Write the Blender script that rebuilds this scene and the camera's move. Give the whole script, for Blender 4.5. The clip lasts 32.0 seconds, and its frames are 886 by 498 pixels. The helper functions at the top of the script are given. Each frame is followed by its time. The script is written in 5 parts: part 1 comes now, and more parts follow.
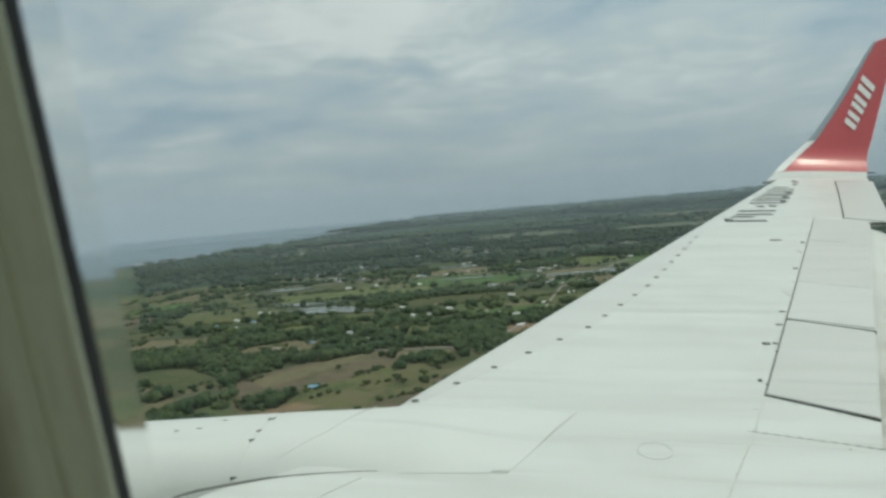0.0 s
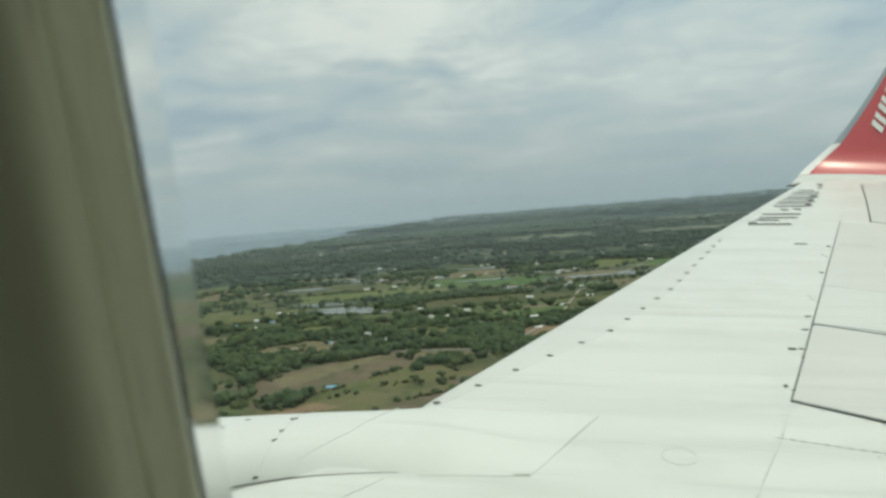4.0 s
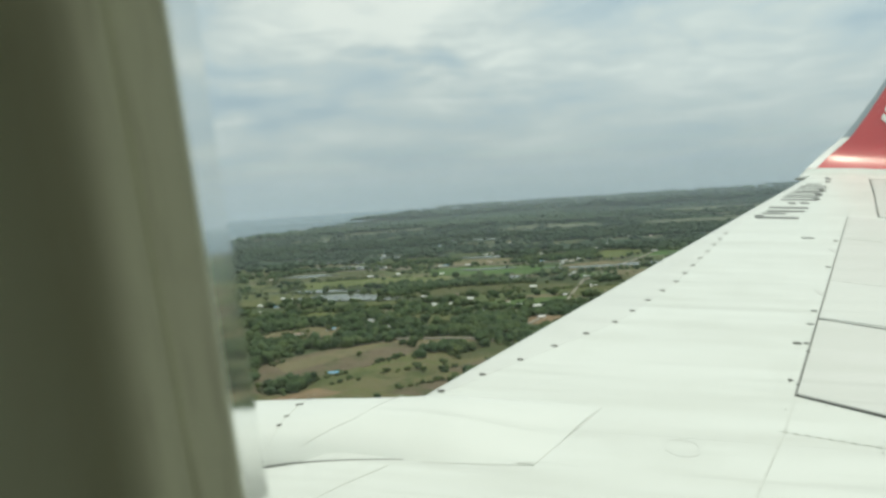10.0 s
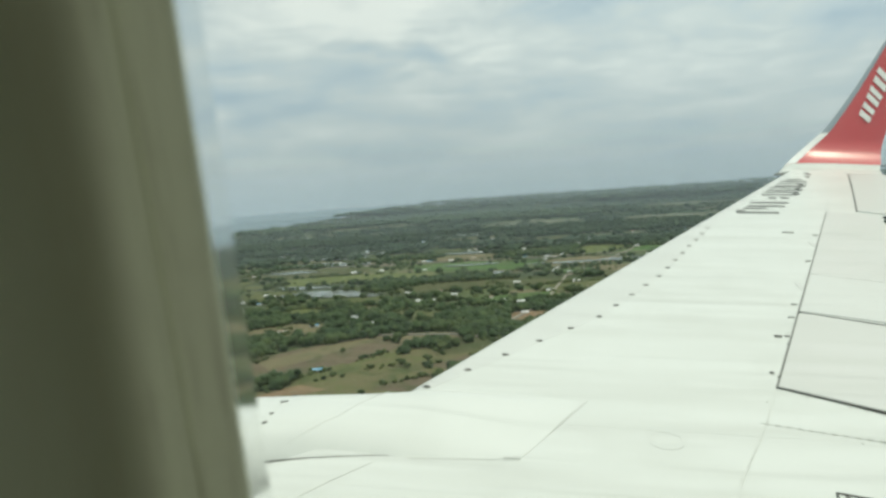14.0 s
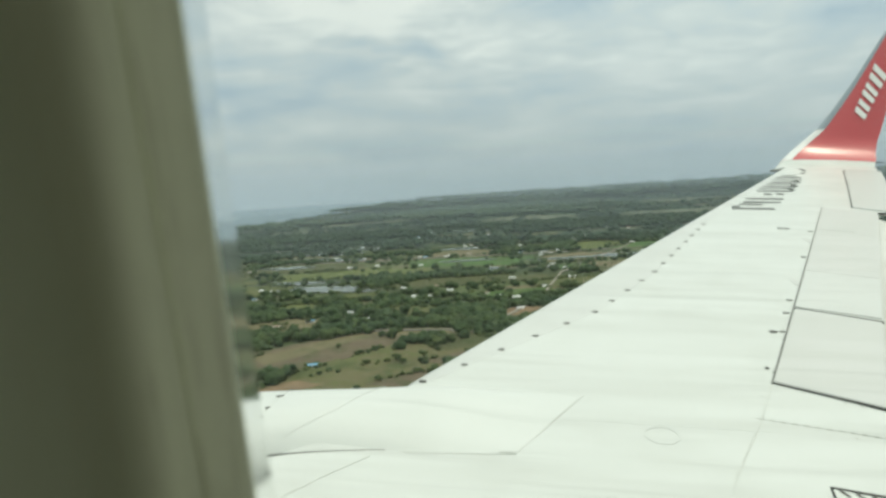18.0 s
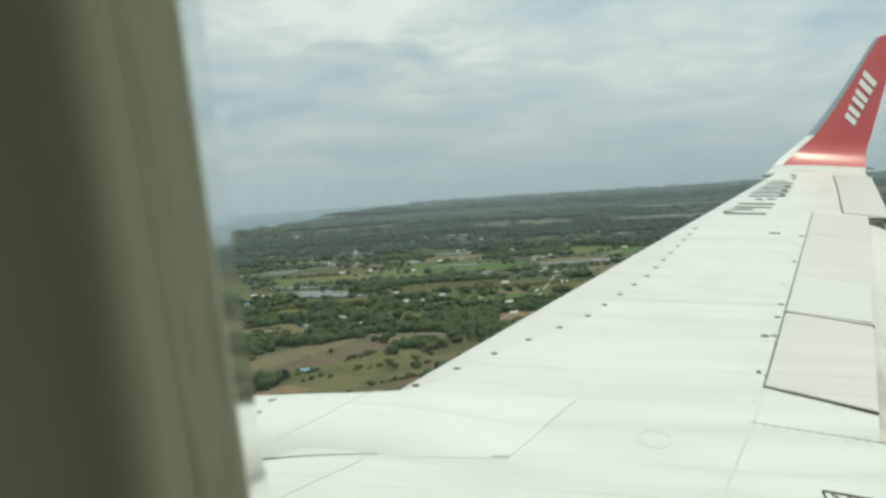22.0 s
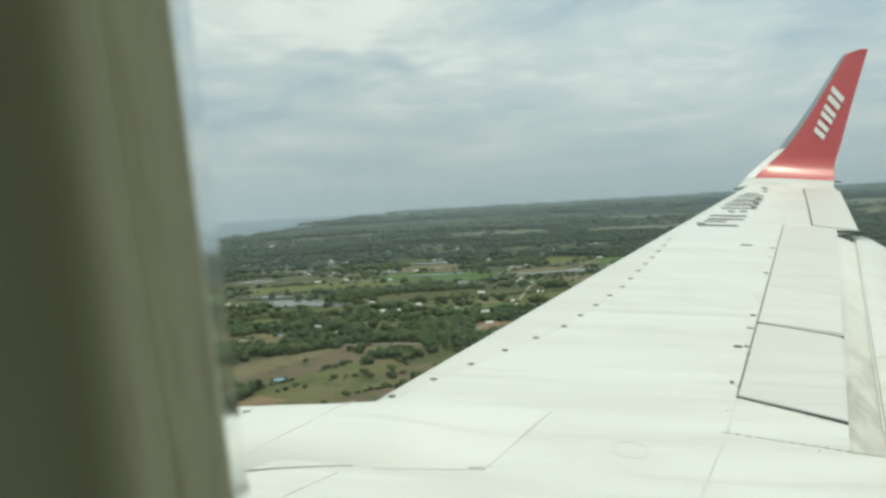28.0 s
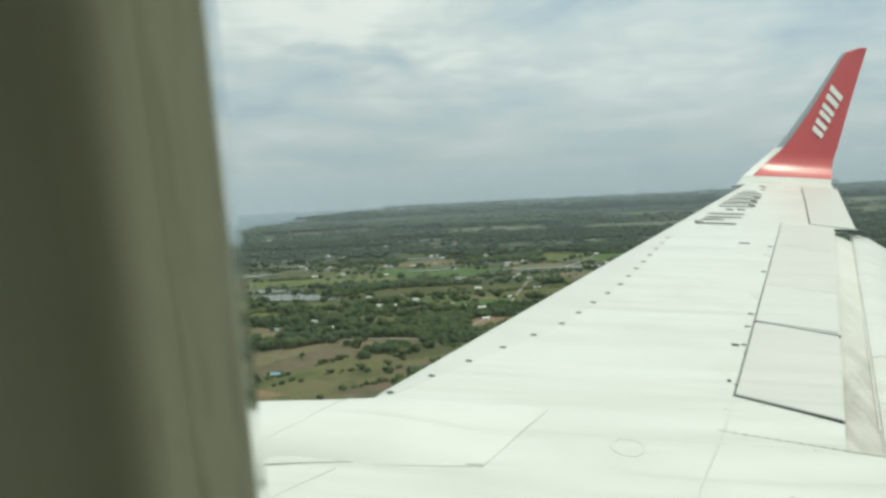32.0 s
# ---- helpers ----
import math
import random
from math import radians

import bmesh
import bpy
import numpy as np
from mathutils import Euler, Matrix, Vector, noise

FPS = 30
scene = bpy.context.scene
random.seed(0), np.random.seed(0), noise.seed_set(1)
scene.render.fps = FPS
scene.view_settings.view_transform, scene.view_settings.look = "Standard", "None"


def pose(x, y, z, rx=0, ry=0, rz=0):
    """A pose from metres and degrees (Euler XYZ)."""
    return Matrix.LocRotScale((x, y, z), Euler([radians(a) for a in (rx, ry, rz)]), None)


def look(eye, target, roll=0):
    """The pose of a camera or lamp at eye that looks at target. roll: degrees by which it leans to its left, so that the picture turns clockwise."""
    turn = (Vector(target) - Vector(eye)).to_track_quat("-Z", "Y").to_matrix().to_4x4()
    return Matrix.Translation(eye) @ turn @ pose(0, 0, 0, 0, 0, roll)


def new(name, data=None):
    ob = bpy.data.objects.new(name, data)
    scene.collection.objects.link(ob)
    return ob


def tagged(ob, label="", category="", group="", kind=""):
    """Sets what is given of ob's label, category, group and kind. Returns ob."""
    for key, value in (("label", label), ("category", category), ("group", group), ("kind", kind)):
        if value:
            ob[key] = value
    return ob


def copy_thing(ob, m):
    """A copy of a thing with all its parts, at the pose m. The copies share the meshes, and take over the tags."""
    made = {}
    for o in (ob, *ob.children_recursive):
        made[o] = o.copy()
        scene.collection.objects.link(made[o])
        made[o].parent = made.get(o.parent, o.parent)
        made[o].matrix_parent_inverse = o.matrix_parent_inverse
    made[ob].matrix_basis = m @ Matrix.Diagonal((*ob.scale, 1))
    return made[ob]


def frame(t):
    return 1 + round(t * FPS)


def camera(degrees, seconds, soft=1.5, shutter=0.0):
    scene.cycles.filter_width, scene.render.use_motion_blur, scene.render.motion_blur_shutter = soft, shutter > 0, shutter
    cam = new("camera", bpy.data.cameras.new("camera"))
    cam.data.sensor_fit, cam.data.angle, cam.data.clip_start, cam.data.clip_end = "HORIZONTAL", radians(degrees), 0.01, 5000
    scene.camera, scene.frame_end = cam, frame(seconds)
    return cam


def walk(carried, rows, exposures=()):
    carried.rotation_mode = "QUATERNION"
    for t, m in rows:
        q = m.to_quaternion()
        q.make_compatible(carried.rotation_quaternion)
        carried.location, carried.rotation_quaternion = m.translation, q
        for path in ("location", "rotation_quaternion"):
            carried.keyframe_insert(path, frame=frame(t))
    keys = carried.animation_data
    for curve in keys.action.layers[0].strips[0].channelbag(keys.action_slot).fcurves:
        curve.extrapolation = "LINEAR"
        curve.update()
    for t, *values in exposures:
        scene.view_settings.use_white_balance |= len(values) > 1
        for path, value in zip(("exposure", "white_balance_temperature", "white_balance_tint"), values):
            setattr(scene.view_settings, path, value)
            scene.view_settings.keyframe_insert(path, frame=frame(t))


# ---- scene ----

# ---------------------------------------------------------------- camera
# Aircraft axes: x aft, y out over the starboard wing, z up; the seat window is near the origin.
# The aircraft flies slightly nose-up with a little bank.
PITCH, BANK = math.tan(radians(4.1)), math.tan(radians(3.2))
UP = Vector((-PITCH, BANK, 1)).normalized()
OUT = (Vector((0, 1, 0)) - UP.y * UP).normalized()
AFT = OUT.cross(UP)
AIR = Matrix((AFT, OUT, UP)).to_4x4()

cam = camera(65.03, 32.0, soft=2.9)
cam.data.dof.use_dof = True
cam.data.dof.focus_distance = 60.0
cam.data.dof.aperture_fstop = 8.0

# seconds, metres in aircraft axes, yaw, pitch, roll
PATH = """
0 0.0584 0.0008 0.0095 9.42 -7.22 1.32
0.5 0.0539 0.0007 0.0097 9.74 -7.15 1.06
1 0.0523 0.0006 0.01 9.52 -7.19 0.98
1.5 0.0513 0.0004 0.0105 9.38 -7.13 0.95
2 0.0479 0.0002 0.0109 9.96 -7.35 1.56
2.5 0.0436 -0.0001 0.0113 10.32 -7.66 1.27
3 0.0402 -0.0005 0.0116 10.35 -7.25 1.36
3.5 0.0371 -0.0009 0.0116 10.96 -7 1.24
5.5 0.0278 -0.0031 0.0103 10.77 -7.31 0.9
6 0.0268 -0.0035 0.0106 10.72 -7.34 0.8
6.5 0.0267 -0.0037 0.0112 10.36 -7.44 0.59
7 0.0259 -0.0039 0.0119 10.75 -7.47 0.56
7.5 0.0258 -0.0041 0.0127 10.22 -7.58 0.49
8 0.025 -0.0042 0.0136 10.56 -7.81 0.38
8.5 0.0231 -0.0043 0.0144 10.86 -7.73 0.4
9 0.0217 -0.0043 0.015 10.73 -7.82 0.27
9.5 0.0203 -0.0044 0.0153 10.94 -7.89 0.33
10 0.0197 -0.0044 0.0155 11.42 -8.02 0.33
10.5 0.0198 -0.0044 0.0154 10.65 -7.97 0.46
11 0.0183 -0.0044 0.0151 10.85 -8.05 0.39
11.5 0.0179 -0.0044 0.0148 10.08 -7.89 0.21
12 0.0172 -0.0044 0.0145 10.02 -7.89 0.03
12.5 0.0145 -0.0044 0.0142 10.5 -8.27 0.03
13 0.0126 -0.0044 0.014 10.23 -8.36 0.49
13.5 0.0119 -0.0042 0.0139 10.08 -8.5 0.44
14 0.0108 -0.004 0.0136 10.04 -8.36 0.38
14.5 0.0112 -0.0037 0.0131 10.07 -8.46 0.46
16.5 0.0071 -0.0016 0.0092 9.78 -8.5 0.37
17 0.0063 -0.0012 0.0086 9.71 -8.47 0.46
17.5 0.0062 -0.0008 0.0082 9.69 -8.58 0.12
18 0.0063 -0.0006 0.0077 9.72 -8.72 0.19
18.5 0.0054 -0.0004 0.007 9.6 -8.67 0.17
19 0.0056 -0.0003 0.0062 9.6 -8.58 0.16
19.5 0.0061 -0.0002 0.0052 9.59 -8.72 0.07
20 0.0064 -0.0002 0.0043 9.08 -8.66 0.14
20.5 0.0061 -0.0002 0.0033 9.29 -8.42 0.18
21 0.0056 -0.0002 0.0025 9.54 -8.55 0.14
21.5 0.0056 -0.0002 0.0017 9.33 -8.63 0.07
22 0.0054 -0.0003 0.0011 9.15 -8.33 0.01
22.5 0.0047 -0.0003 0.0006 9.16 -8.61 0.15
23 0.0049 -0.0004 0.0003 9.39 -8.58 0.21
23.5 0.0056 -0.0004 0.0002 8.97 -8.44 0.14
24 0.0058 -0.0005 0.0003 8.52 -8.12 0.17
24.5 0.0052 -0.0005 0.0006 8.8 -8.32 0.1
25 0.0045 -0.0005 0.001 8.84 -8.46 0.24
25.5 0.0029 -0.0004 0.0015 9.41 -8.49 0.29
27.5 0.0007 0.0004 0.0038 7.3 -8.03 -0.42
28 -0.0006 0.0008 0.0047 7.26 -7.52 -0.53
28.5 -0.0029 0.0011 0.0059 7.7 -7.8 -0.67
29 -0.0042 0.0014 0.0073 7.73 -8.17 -0.32
29.5 -0.007 0.0017 0.0087 7.37 -7.99 -0.51
30 -0.009 0.002 0.0101 7.52 -7.84 -0.17
30.5 -0.0114 0.0022 0.0112 7.69 -7.78 -0.5
31 -0.0123 0.0024 0.012 6.88 -7.83 -0.8
31.5 -0.0116 0.0025 0.0124 6.96 -7.56 -0.8
32 -0.0121 0.0026 0.0126 7.08 -7.9 -0.97
"""
rows = []
for line in PATH.split("\n"):
    if line.strip():
        t, x, y, z, yaw, pitch, roll = [float(v) for v in line.split()]
        rows.append((t, AIR @ pose(x, y, z, 90 + pitch, roll, yaw)))
walk(cam, rows, exposures=((0, -0.30, 6650, 5), (1.3, -0.29, 6650, 5), (2.0, -0.30, 6850, 5), (3.0, -0.22, 6950, 5), (5.5, 0.06, 7000, 5), (12, 0.08, 7000, 5), (18, 0.09, 7000, 5), (25, 0.05, 7000, 5), (32, 0.09, 7000, 5)))

# ---------------------------------------------------------------- light
SUN_EL, SUN_AZ = radians(66), radians(108)
world = bpy.data.worlds.new("sky")
scene.world = world
world.use_nodes = True


def build_sky():
    nt = world.node_tree
    nt.nodes.clear()
    N, L = nt.nodes.new, nt.links.new
    out = N("ShaderNodeOutputWorld")
    sky = N("ShaderNodeTexSky")
    sky.sky_type, sky.sun_disc = "NISHITA", False
    sky.sun_elevation, sky.sun_rotation = SUN_EL, SUN_AZ
    sky.air_density, sky.dust_density = 1.2, 2.0
    bg_sky = N("ShaderNodeBackground")
    bg_sky.inputs[1].default_value = 0.10
    L(sky.outputs[0], bg_sky.inputs[0])

    co = N("ShaderNodeTexCoord")
    sep = N("ShaderNodeSeparateXYZ")
    L(co.outputs["Generated"], sep.inputs[0])

    def math_node(op, a, b=None, c=None):
        m = N("ShaderNodeMath")
        m.operation = op
        for i, v in enumerate((a, b, c)):
            if v is None:
                continue
            if isinstance(v, (int, float)):
                m.inputs[i].default_value = v
            else:
                L(v, m.inputs[i])
        return m.outputs[0]

    # the cloud layer lies flat overhead: its pattern closes up towards the horizon
    den = math_node("ADD", math_node("MAXIMUM", sep.outputs[2], 0.0), 0.11)
    u = math_node("DIVIDE", sep.outputs[0], den)
    v = math_node("DIVIDE", sep.outputs[1], den)
    flat = N("ShaderNodeCombineXYZ")
    L(u, flat.inputs[0])
    L(v, flat.inputs[1])
    turn = N("ShaderNodeMapping")
    turn.inputs["Rotation"].default_value = (0, 0, 0.35)
    turn.inputs["Scale"].default_value = (1.0, 1.0, 1)
    turn.inputs["Location"].default_value = (3.2, 1.7, 0)
    L(flat.outputs[0], turn.inputs[0])

    def fbm(scale, detail, rough, dist):
        n = N("ShaderNodeTexNoise")
        n.inputs["Scale"].default_value = scale
        n.inputs["Detail"].default_value = detail
        n.inputs["Roughness"].default_value = rough
        n.inputs["Distortion"].default_value = dist
        L(turn.outputs[0], n.inputs["Vector"])
        return n.outputs["Fac"]

    def ramp(fac, *stops):
        r = N("ShaderNodeValToRGB")
        e = r.color_ramp.elements
        e[0].position, e[0].color = stops[0][0], (*stops[0][1], 1)
        e[1].position, e[1].color = stops[-1][0], (*stops[-1][1], 1)
        for p, c in stops[1:-1]:
            k = e.new(p)
            k.color = (*c, 1)
        L(fac, r.inputs[0])
        return r.outputs[0]

    big = fbm(0.85, 7, 0.55, 0.5)
    small = fbm(3.4, 6, 0.6, 0.9)
    mix = math_node("ADD", math_node("MULTIPLY", big, 0.80), math_node("MULTIPLY_ADD", small, 0.27, -0.033))
    # ragged gaps of blue, a bright bank and two dark streaks in the cloud
    ragged = N("ShaderNodeTexNoise")
    ragged.inputs["Scale"].default_value, ragged.inputs["Detail"].default_value = 9.0, 5
    L(co.outputs["Generated"], ragged.inputs["Vector"])
    shift = N("ShaderNodeVectorMath")
    shift.operation = "MULTIPLY_ADD"
    L(ragged.outputs["Color"], shift.inputs[0])
    shift.inputs[1].default_value = (0.16, 0.16, 0.09)
    L(co.outputs["Generated"], shift.inputs[2])
    for az, el, wide, tall, amount in ((-28, 8.3, 0.16, 0.030, -0.13), (-36, 8.0, 0.16, 0.05, -0.08), (21, 9.5, 0.10, 0.055, -0.11), (27, 11, 0.14, 0.07, -0.07),
                                       (7, 13.5, 0.20, 0.07, 0.060), (-14, 15.5, 0.22, 0.05, 0.015), (-16.3, 11.6, 0.06, 0.014, -0.11), (-11.5, 11.0, 0.065, 0.016, -0.12), (1, 10, 0.09, 0.012, -0.06)):
        e, z = radians(el), radians(az)
        at = Vector((math.sin(z) * math.cos(e), math.cos(z) * math.cos(e), math.sin(e))) + Vector((0.08, 0.08, 0.045))
        off = N("ShaderNodeVectorMath")
        off.operation = "SUBTRACT"
        L(shift.outputs[0], off.inputs[0])
        off.inputs[1].default_value = at
        fit_to = N("ShaderNodeVectorMath")
        fit_to.operation = "MULTIPLY"
        L(off.outputs[0], fit_to.inputs[0])
        fit_to.inputs[1].default_value = (1 / wide, 1 / wide, 1 / tall)
        size = N("ShaderNodeVectorMath")
        size.operation = "LENGTH"
        L(fit_to.outputs[0], size.inputs[0])
        near_it = N("ShaderNodeMapRange")
        near_it.interpolation_type = "SMOOTHSTEP"
        near_it.inputs["From Min"].default_value, near_it.inputs["From Max"].default_value = 1.25, 0.1
        L(size.outputs["Value"], near_it.inputs["Value"])
        mix = math_node("ADD", mix, math_node("MULTIPLY", near_it.outputs[0], amount))
    cloud = ramp(mix, (0.33, (0.36, 0.485, 0.60)), (0.42, (0.475, 0.59, 0.67)), (0.50, (0.57, 0.66, 0.70)), (0.63, (0.80, 0.87, 0.88)))
    haze = ramp(sep.outputs[2], (0.0, (1, 1, 1)), (0.06, (0.72, 0.72, 0.72)), (0.20, (0.12, 0.12, 0.12)), (0.32, (0, 0, 0)))
    low = N("ShaderNodeMix")
    low.data_type = "RGBA"
    L(haze, low.inputs["Factor"])
    L(cloud, low.inputs["A"])
    low.inputs["B"].default_value = (0.348, 0.445, 0.530, 1)
    # thin bright cloud in one quarter of the sky
    near = N("ShaderNodeVectorMath")
    near.operation = "DOT_PRODUCT"
    L(co.outputs["Generated"], near.inputs[0])
    near.inputs[1].default_value = Vector((0.24, 0.87, 0.43)).normalized()
    bright = ramp(near.outputs["Value"], (0.86, (1.0, 1.0, 1.0)), (0.95, (1.08, 1.08, 1.08)), (1.0, (1.15, 1.15, 1.14)))
    thin = N("ShaderNodeMix")
    thin.data_type, thin.blend_type = "RGBA", "MULTIPLY"
    thin.inputs["Factor"].default_value = 1
    L(low.outputs["Result"], thin.inputs["A"])
    L(bright, thin.inputs["B"])
    # brighter towards the zenith, where the sun stands behind thin cloud
    high = ramp(sep.outputs[2], (0.30, (1, 1, 1)), (0.75, (1.75, 1.72, 1.66)))
    lift = N("ShaderNodeMix")
    lift.data_type, lift.blend_type = "RGBA", "MULTIPLY"
    lift.inputs["Factor"].default_value = 1
    L(thin.outputs["Result"], lift.inputs["A"])
    L(high, lift.inputs["B"])
    bg_cloud = N("ShaderNodeBackground")
    L(lift.outputs["Result"], bg_cloud.inputs[0])
    bg_cloud.inputs[1].default_value = 1.0
    cover = N("ShaderNodeMixShader")
    cover.inputs[0].default_value = 0.88
    L(bg_sky.outputs[0], cover.inputs[1])
    L(bg_cloud.outputs[0], cover.inputs[2])
    L(cover.outputs[0], out.inputs[0])


build_sky()
sun = new("sun", bpy.data.lights.new("sun", "SUN"))
sun.data.energy, sun.data.angle, sun.data.color = 1.3, radians(8), (1.0, 0.94, 0.82)
sun_from = Vector((math.sin(SUN_AZ) * math.cos(SUN_EL), math.cos(SUN_AZ) * math.cos(SUN_EL), math.sin(SUN_EL)))
sun.matrix_world = look(sun_from * 100, (0, 0, 0))

# ---------------------------------------------------------------- materials


class Mat:
    """A principled material with noise-driven colour, roughness and bump."""

    def __init__(self, name, rough=0.5, metal=0.0, spec=0.5):
        self.m = bpy.data.materials.new(name)
        self.m.use_nodes = True
        self.nt = self.m.node_tree
        self.p = self.nt.nodes["Principled BSDF"]
        self.p.inputs["Roughness"].default_value = rough
        self.p.inputs["Metallic"].default_value = metal
        self.p.inputs["Specular IOR Level"].default_value = spec
        self.co = self.nt.nodes.new("ShaderNodeTexCoord").outputs["Object"]

    def link(self, a, b):
        self.nt.links.new(a, b)

    def mapped(self, scale=(1, 1, 1), rot=(0, 0, 0)):
        m = self.nt.nodes.new("ShaderNodeMapping")
        m.inputs["Scale"].default_value, m.inputs["Rotation"].default_value = scale, rot
        self.link(self.co, m.inputs[0])
        return m.outputs[0]

    def noise(self, scale, detail=4, rough=0.55, vec=None, dist=0.0):
        n = self.nt.nodes.new("ShaderNodeTexNoise")
        for k, v in (("Scale", scale), ("Detail", detail), ("Roughness", rough), ("Distortion", dist)):
            n.inputs[k].default_value = v
        self.link(vec or self.co, n.inputs["Vector"])
        return n.outputs["Fac"]

    def ramp(self, fac, *stops, hard=False):
        r = self.nt.nodes.new("ShaderNodeValToRGB")
        e = r.color_ramp.elements
        if hard:
            r.color_ramp.interpolation = "CONSTANT"
        e[0].position, e[0].color = stops[0][0], (*stops[0][1], 1)
        e[1].position, e[1].color = stops[-1][0], (*stops[-1][1], 1)
        for p, c in stops[1:-1]:
            e.new(p).color = (*c, 1)
        self.link(fac, r.inputs[0])
        return r.outputs[0]

    def mix(self, a, b, fac=0.5, mode="MIX"):
        m = self.nt.nodes.new("ShaderNodeMix")
        m.data_type, m.blend_type = "RGBA", mode
        for sock, v in (("Factor", fac), ("A", a), ("B", b)):
            if isinstance(v, (int, float)):
                m.inputs[sock].default_value = v
            elif isinstance(v, tuple):
                m.inputs[sock].default_value = (*v, 1)
            else:
                self.link(v, m.inputs[sock])
        return m.outputs["Result"]

    def colour(self, sock):
        if isinstance(sock, tuple):
            self.p.inputs["Base Color"].default_value = (*sock, 1)
        else:
            self.link(sock, self.p.inputs["Base Color"])
        return self

    def bump(self, fac, strength=0.2, dist=0.01):
        b = self.nt.nodes.new("ShaderNodeBump")
        b.inputs["Strength"].default_value, b.inputs["Distance"].default_value = strength, dist
        self.link(fac, b.inputs["Height"])
        self.link(b.outputs[0], self.p.inputs["Normal"])
        return self

    def roughness(self, fac, lo, hi):
        r = self.nt.nodes.new("ShaderNodeMapRange")
        r.inputs["To Min"].default_value, r.inputs["To Max"].default_value = lo, hi
        self.link(fac, r.inputs["Value"])
        self.link(r.outputs[0], self.p.inputs["Roughness"])
        return self

    def island(self):
        return self.nt.nodes.new("ShaderNodeNewGeometry").outputs["Random Per Island"]

    def random(self):
        return self.nt.nodes.new("ShaderNodeObjectInfo").outputs["Random"]


def wing_paint(name, base, stain, rough=0.34):
    """Aircraft gloss paint with chordwise streaks and faint oil-canning."""
    m = Mat(name, rough, 0, 0.45)
    streak = m.noise(1.0, 5, 0.6, m.mapped((0.5, 5.5, 1), (0, 0, 0.12)))
    blot = m.noise(1.7, 6, 0.6)
    fine = m.noise(38, 3, 0.6, m.mapped((0.35, 1, 1)))
    a = m.mix(base, stain, m.ramp(streak, (0.44, (0, 0, 0)), (0.72, (0.52, 0.52, 0.52))))
    b = m.mix(a, stain, m.ramp(blot, (0.50, (0, 0, 0)), (0.85, (0.5, 0.5, 0.5))))
    thin = m.noise(1.0, 4, 0.6, m.mapped((0.3, 13, 1), (0, 0, 0.12)))
    b = m.mix(b, tuple(0.72 * c for c in stain), m.ramp(thin, (0.57, (0, 0, 0)), (0.72, (0.34, 0.34, 0.34))))
    m.colour(m.mix(b, stain, m.ramp(fine, (0.55, (0, 0, 0)), (0.8, (0.18, 0.18, 0.18)))))
    m.roughness(blot, rough - 0.06, rough + 0.14)
    wave = m.noise(1.0, 3, 0.5, m.mapped((0.45, 2.6, 1), (0, 0, 0.1)))
    m.bump(wave, 0.28, 0.02)
    return m.m


M_WING = wing_paint("wing_paint", (0.630, 0.648, 0.622), (0.48, 0.49, 0.455))
M_PANEL = wing_paint("panel_paint", (0.578, 0.580, 0.562), (0.48, 0.49, 0.455), 0.42)
M_EDGE = wing_paint("leading_edge_paint", (0.598, 0.611, 0.588), (0.50, 0.505, 0.485), 0.38)
M_NACELLE = wing_paint("nacelle_paint", (0.655, 0.672, 0.645), (0.55, 0.57, 0.54), 0.3)


def flap_paint():
    """Off-white paint, grimy with exhaust towards the inner end of the flap."""
    m = Mat("flap_paint", 0.5, 0, 0.4)
    sep = m.nt.nodes.new("ShaderNodeSeparateXYZ")
    m.link(m.co, sep.inputs[0])
    reach = m.nt.nodes.new("ShaderNodeMath")
    reach.operation = "MULTIPLY_ADD"
    m.link(m.noise(1.6, 6, 0.65, m.mapped((2.5, 0.6, 1))), reach.inputs[0])
    reach.inputs[1].default_value = 3.2
    m.link(sep.outputs[1], reach.inputs[2])
    far = m.nt.nodes.new("ShaderNodeMapRange")
    far.inputs["From Min"].default_value, far.inputs["From Max"].default_value = 5.4, 8.6
    m.link(reach.outputs[0], far.inputs["Value"])
    soot = m.mix((0.33, 0.315, 0.275), (0.585, 0.575, 0.53), m.ramp(m.noise(1.0, 7, 0.7, m.mapped((7, 2.2, 1))), (0.36, (0, 0, 0)), (0.62, (1, 1, 1))))
    clean = m.mix((0.655, 0.66, 0.625), (0.52, 0.51, 0.45), m.ramp(m.noise(1.0, 5, 0.6, m.mapped((6, 1.5, 1))), (0.5, (0, 0, 0)), (0.75, (0.8, 0.8, 0.8))))
    m.colour(m.mix(soot, clean, far.outputs[0]))
    m.bump(m.noise(3.0, 4), 0.15, 0.01)
    return m.m


M_FLAP = flap_paint()

M_VANE = wing_paint("stained_flap_paint", (0.635, 0.64, 0.60), (0.47, 0.455, 0.40), 0.45)


def simple(name, col, rough=0.5, metal=0.0, var=0.25, scale=14.0, bump=0.1, spec=0.4):
    m = Mat(name, rough, metal, spec)
    n = m.noise(scale, 5, 0.6)
    big = m.noise(scale * 0.17, 4, 0.55)
    dark = tuple(c * (1 - var) for c in col)
    m.colour(m.mix(m.mix(dark, col, n), col, big))
    m.roughness(n, rough - 0.05, min(1, rough + 0.1))
    m.bump(n, bump, 0.004)
    return m.m


